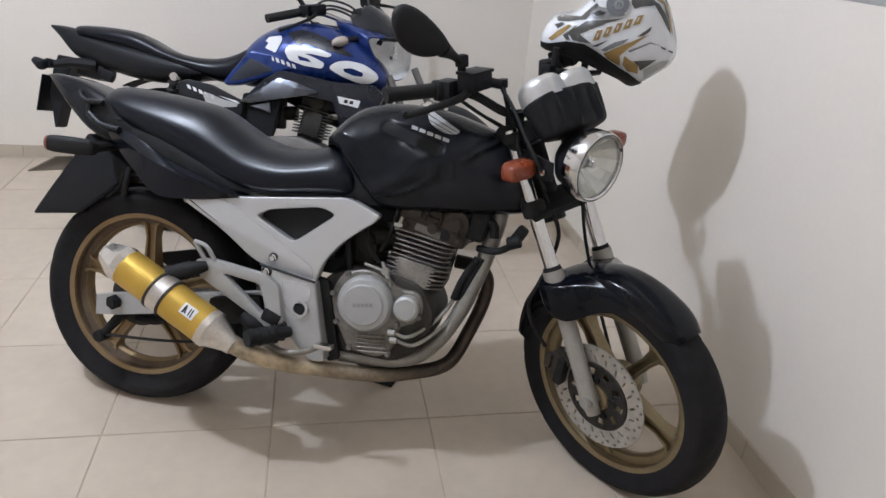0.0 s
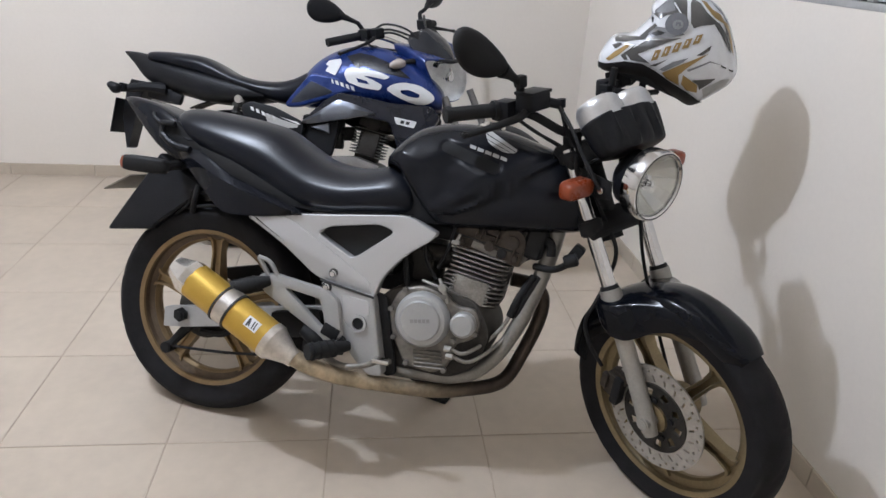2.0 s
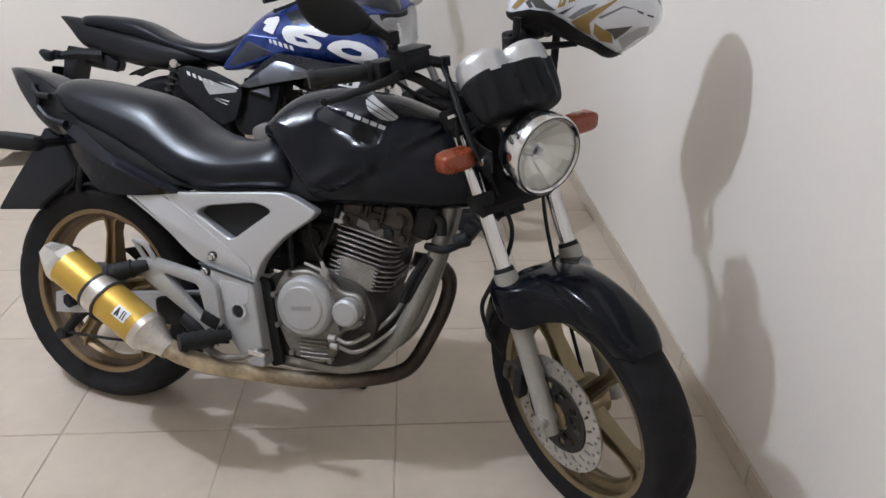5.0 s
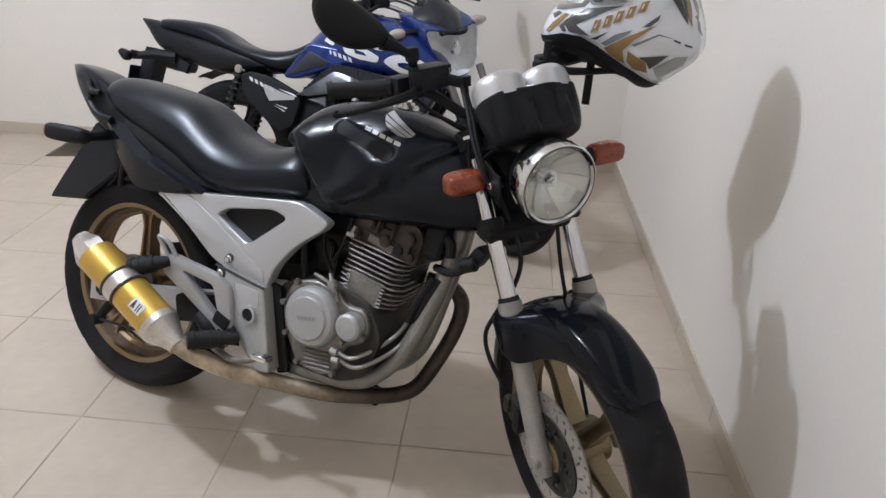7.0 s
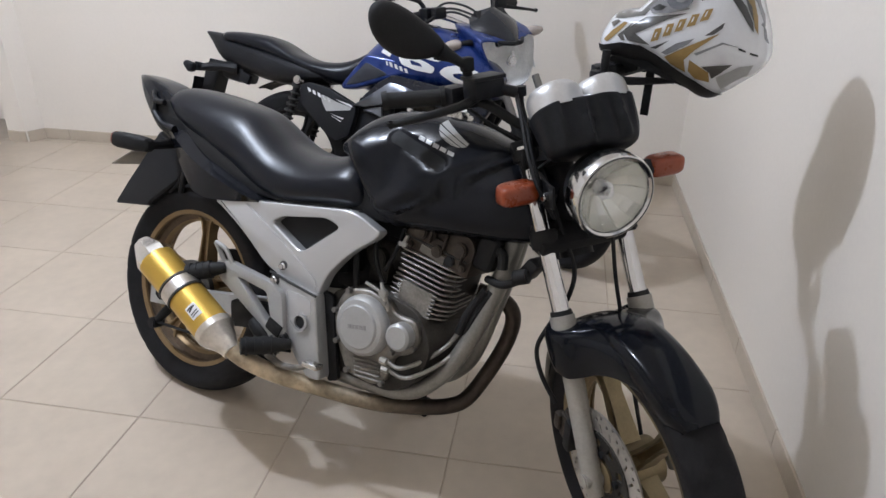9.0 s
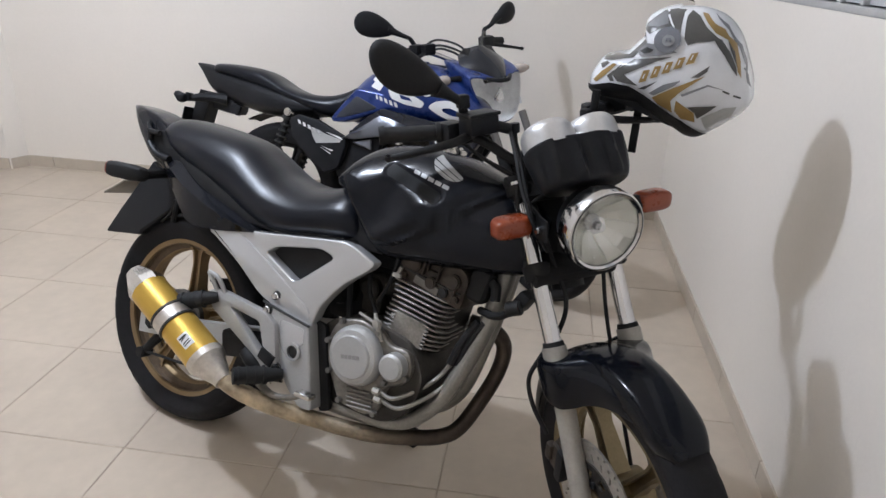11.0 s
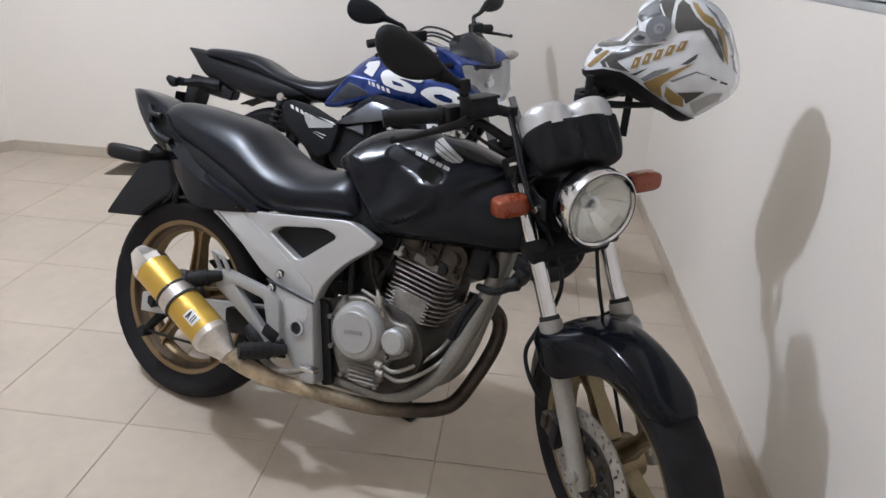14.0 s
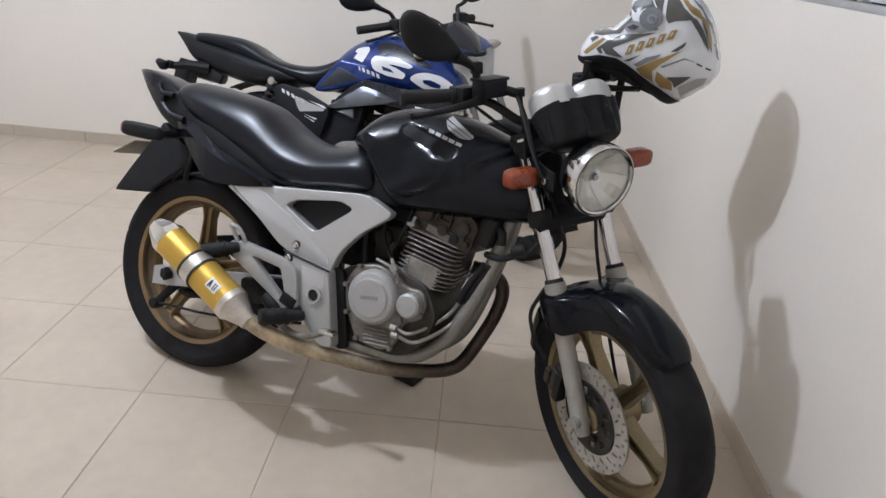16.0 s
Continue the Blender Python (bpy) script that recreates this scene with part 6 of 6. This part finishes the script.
# engine
part("crankcase", plate(rounded([(0.40, 0.40), (0.45, 0.43), (0.60, 0.44), (0.72, 0.40), (0.74, 0.30), (0.68, 0.23), (0.46, 0.23)], 0.03), -0.12, 0.12, bevel=0.012), CAST, BLU, "grey crankcase")
tb = Matrix.Translation((0.65, 0, 0.50)) @ Matrix.Rotation(radians(13), 4, "Y")
part("cylinder", box((0, 0, 0), (0.10, 0.10, 0.16), 0.01), ENGINE, BLU, xf=tb)
for k in range(9):
    part("cooling_fin", box((0, 0, -0.055 + 0.0135 * k), (0.145, 0.15, 0.0045), 0.0015, segs=1), FINB, BLU, xf=tb)
part("fin_pad", box((0.004, -0.074, -0.006), (0.075, 0.014, 0.10), 0.004), ENGINE, BLU, "dark pad across the fins", xf=tb)
part("cylinder_head", join(box((0, 0, 0.085), (0.13, 0.13, 0.05), 0.012), disc((0, -0.075, 0.085), (0, 1, 0), 0.03, 0.15, 20)), ENGINE, BLU, xf=tb)
part("carburettor", join(tube([(0.45, 0, 0.53), (0.58, 0, 0.535)], 0.03, 14), box((0.50, -0.02, 0.50), (0.06, 0.07, 0.07), 0.01)), ENGINE, BLU)
part("air_box", box((0.44, 0, 0.55), (0.16, 0.18, 0.11), 0.02), DULL, BLU)
part("header_pipe", tube([(0.72, -0.03, 0.535), (0.78, -0.04, 0.53), (0.815, -0.05, 0.48), (0.80, -0.07, 0.36), (0.74, -0.09, 0.25), (0.6, -0.12, 0.21), (0.3, -0.15, 0.24), (-0.2, -0.17, 0.33)], [0.018] * 6 + [0.02, 0.045], 14), POLISH, BLU, "bright header pipe")
part("down_tube", tube([(0.955, 0, 0.72), (0.87, 0, 0.42), (0.80, 0, 0.24)], 0.02, 12), DULL, BLU)
part("side_stand", tube([(0.46, 0.12, 0.235), (0.53, 0.19, 0.15), (0.58, 0.245, 0.082)], 0.0125, 10), DULL, BLU)

# front end
def legb(z):
    return 1.245 - 0.477 * (z - 0.285)
wf = cast_wheel("front_wheel", FB, 0.236, 0.06, 0.045, 0.08, DULL, BLU, "black cast front wheel", 6, 20, 48, SB)
part("tyre", tyre(FB, 0.304, 0.232, 0.085, 100), RUBBER, wf, xf=SB)
for s in (-1, 1):
    part("fork_tube", tube([(legb(0.55), s * 0.085, 0.55), (legb(0.74), s * 0.085, 0.74)], 0.0155, 16), CAST, BLU, xf=SB)
    part("fork_slider", tube([(legb(0.60), s * 0.085, 0.60), (legb(0.28), s * 0.085, 0.28)], 0.022, 16), DULL, BLU, xf=SB)
def mudb(n=30):
    rings = []
    for k in range(n + 1):
        a = radians(35 + 140 * k / n)
        out = [(0.328 - 0.02 * (1 - math.cos(s * 1.45)) - 0.02 * max(0, abs(s) - 0.8) * 5, 0.055 * math.sin(s * 1.5)) for s in (-1 + j / 5 for j in range(11))]
        rings.append([(FB[0] + r * math.cos(a), y, FB[2] + r * math.sin(a)) for r, y in out + [(r - 0.003, y * 0.95) for r, y in reversed(out)]])
    return loft(rings)
part("front_mudguard", mudb(), PLASTIC, BLU, "black front mudguard", xf=SB)
half = [(0.0, 0.882, 1.003), (0.06, 0.884, 0.990), (0.112, 0.891, 0.970), (0.122, 0.874, 0.970), (0.111, 0.825, 0.982), (0.096, 0.772, 0.995), (0.072, 0.733, 1.005), (0.036, 0.713, 1.012), (0.0, 0.708, 1.014)]
EDGE = spline(half + [(-y, z, x) for y, z, x in half[-2:0:-1]], 3, True)
def dome(tip, grow=1.0, back=0.0):
    """A shell over the lamp's outline that runs to its middle at x = tip."""
    rings = []
    for k in range(7):
        g, h = math.cos(k * math.pi / 12.2) * grow, math.sin(k * math.pi / 12.2)
        rings.append([(x - back + (tip - x + back) * h, y * g, 0.80 + (z - 0.80) * g) for y, z, x in EDGE])
    return loft(rings, False)
rings = []
for grow, back, slope, lift in ((1.0, 0.002, 0.0, 0.0), (1.05, 0.004, 0.0, 0.002), (1.085, 0.03, 0.06, 0.02), (1.08, 0.055, 0.35, 0.045), (1.0, 0.065, 0.66, 0.062), (0.72, 0.08, 0.75, 0.06), (0.4, 0.085, 0.8, 0.05)):
    rings.append([(x - back - slope * max(0, z - 0.71), y * grow, 0.80 + (z - 0.80) * grow + lift * max(0, z - 0.71) / 0.18) for y, z, x in EDGE])
cowl = part("headlight_cowl", loft(rings, False), BLUE, BLU, "blue headlight cowl with dark screen", xf=SB, edge=50)
part("headlight_reflector", dome(0.94, 0.97, 0.004), LAMPBOWL, cowl, "cloudy bright reflector", xf=SB)
part("reflector_bulb", join(disc((0.965, 0, 0.805), (1, 0, 0), 0.02, 0.02, 20, 0.005), disc((0.975, 0, 0.83), (1, 0, 0), 0.009, 0.012, 12, 0.003)), CHROME, cowl, xf=SB)
lensb = part("headlight_lens", dome(1.034), GLASS, cowl, "large clear headlight", xf=SB)
lensb.visible_shadow = False
for s in (-1, 1):
    part("cowl_stripe", loft([[(x, s * (0.1305 - 0.17 * max(0, 0.87 - z) + d), z) for d in (0, 0.0095) for x, z in (p if d == 0 else p[::-1])] for p in ([(0.905, 0.842), (0.925, 0.828)], [(0.945, 0.815), (0.972, 0.79)], [(0.985, 0.762), (0.987, 0.76)])]), WHITE, cowl, "white pointed stripe", xf=SB)
rows = []
for x, z, wv in ((1.016, 0.876, 0.05), (1.005, 0.893, 0.075), (0.972, 0.928, 0.104), (0.935, 0.96, 0.112), (0.90, 0.987, 0.092), (0.875, 1.004, 0.05)):
    up_ = [(x - 0.055 * q * q, wv * q, z - 0.018 * q * q) for q in (-1, -0.75, -0.5, -0.25, 0, 0.25, 0.5, 0.75, 1)]
    rows.append(up_ + [(p[0] - 0.006, p[1] * 0.97, p[2] - 0.006) for p in reversed(up_)])
part("screen", loft(rows), SMOKE, cowl, "dark smoked screen", xf=SB)
part("screen_lip", tube([(0.985, -0.06, 0.882), (1.022, -0.025, 0.877), (1.026, 0.0, 0.876), (1.022, 0.025, 0.877), (0.985, 0.06, 0.882)], 0.009, 10), PLASTIC, cowl, xf=SB)
part("instrument_panel", box((0.86, 0, 0.955), (0.07, 0.15, 0.06), 0.015, (0, 40, 0)), DULL, BLU, xf=SB)
part("handlebar", tube([(0.633, -0.34, 0.978), (0.672, -0.2, 0.99), (0.73, -0.13, 0.975), (0.80, -0.06, 0.935), (0.81, 0, 0.93), (0.80, 0.06, 0.935), (0.73, 0.13, 0.975), (0.672, 0.2, 0.99), (0.648, 0.29, 0.98)], 0.011, 12), CHROME, BLU, "chromed handlebar", xf=SB)
for s in (-1, 1):
    part("grip", tube([(0.668, s * 0.21, 0.989), (0.645 - 0.015 * (s < 0), s * (0.30 + 0.055 * (s < 0)), 0.98)], 0.0175, 16), GRIP, BLU, xf=SB)
    part("switch_housing", box((0.685, s * 0.185, 0.992), (0.05, 0.05, 0.05), 0.01, (0, 0, s * -14)), PLASTIC, BLU, xf=SB)
    part("lever", join(tube([(0.725, s * 0.165, 0.985), (0.745, s * 0.22, 0.972), (0.735, s * 0.30, 0.955), (0.715, s * 0.36, 0.942)], [0.009, 0.0075, 0.006, 0.006], 8), disc((0.714, s * 0.364, 0.934), (0, 0, 1), 0.009, 0.016, 12, 0.004)), DULL, BLU, "black hand lever", xf=SB)
    part("lever_perch", box((0.72, s * 0.155, 0.995), (0.05, 0.055, 0.045), 0.008), PLASTIC, BLU, xf=SB)
    mr = part("mirror", tube([(0.675, s * 0.18, 1.0), (0.66, s * 0.19, 1.03), (0.655, s * 0.2, 1.045)], [0.0095, 0.0095, 0.0085], 10), PLASTIC, BLU, "black teardrop mirror", xf=SB)
    U, W = Vector((0.2, -0.87 * s, -0.32)).normalized(), Vector((1, 0.22 * s, 0.03)).normalized()
    V = W.cross(U)
    C = Vector((0.627, s * 0.338, 1.103 - 0.006 * (s + 1)))
    size = 0.96 - 0.06 * s
    head_ = pillow([(0.088 * size * math.cos(a), 0.041 * size * math.sin(a) * (1.12 - 0.42 * math.cos(a))) for a in (2 * math.pi * k / 30 for k in range(30))], 0.02, 2.2, 5)
    bend(head_, lambda u, q, v: tuple(C + U * u + V * v + W * q))
    part("mirror_head", join(head_, tube([(0.655, s * 0.198, 1.042), (0.66, s * 0.225, 1.053), (0.65, s * 0.258, 1.07), (0.64, s * 0.29, 1.085)], [0.0085, 0.009, 0.013, 0.02], 10)), PLASTIC, mr, xf=SB)
    fi = part("front_indicator", tube([(0.915, s * 0.11, 0.889), (0.885, s * 0.175, 0.887)], [0.013, 0.011], 10), PLASTIC, BLU, "front indicator with clear lens on a black stem", xf=SB)
    part("lens", loft([[(0.886 + r * math.cos(a) * 1.15, s * y, 0.887 + r * math.sin(a)) for a in (2 * math.pi * k / 16 for k in range(16))] for y, r in ((0.172, 0.012), (0.18, 0.019), (0.2, 0.0215), (0.225, 0.018), (0.245, 0.010), (0.25, 0.003))]), CLEARISH, fi, "clear lens", xf=SB)
for pts in ([(0.70, -0.17, 1.0), (0.74, -0.12, 1.03), (0.81, -0.06, 1.005), (0.85, -0.01, 0.94)], [(0.71, -0.16, 0.995), (0.75, -0.11, 1.008), (0.81, -0.05, 0.978), (0.84, 0.0, 0.93)], [(0.715, -0.15, 0.985), (0.76, -0.11, 0.995), (0.81, -0.06, 0.965), (0.84, -0.02, 0.92)],
            [(0.69, -0.2, 0.99), (0.73, -0.2, 0.95), (0.78, -0.12, 0.925), (0.83, -0.05, 0.91)], [(0.70, 0.17, 1.0), (0.75, 0.12, 1.04), (0.81, 0.06, 1.01), (0.85, 0.03, 0.93)]):
    part("cable", tube(pts, 0.0048, 8), INK, BLU, xf=SB)


# ---- floor tiles ----
def tile_mesh():
    b = box((0, 0, -0.004), (0.4459, 0.4459, 0.008), 0.0012, segs=1)
    for fc in b.faces:
        fc.smooth = False
    me = bpy.data.meshes.new("tile")
    b.to_mesh(me)
    b.free()
    me.materials.append(TILE)
    return me


tile = tile_mesh()
for i in range(-9, 5):
    for j in range(-8, 6):
        t_ = new("tile", tile)
        t_.parent = floor
        t_.matrix_basis = pose(0.225 + 0.45 * i, 0.225 + 0.45 * j, 0.0)
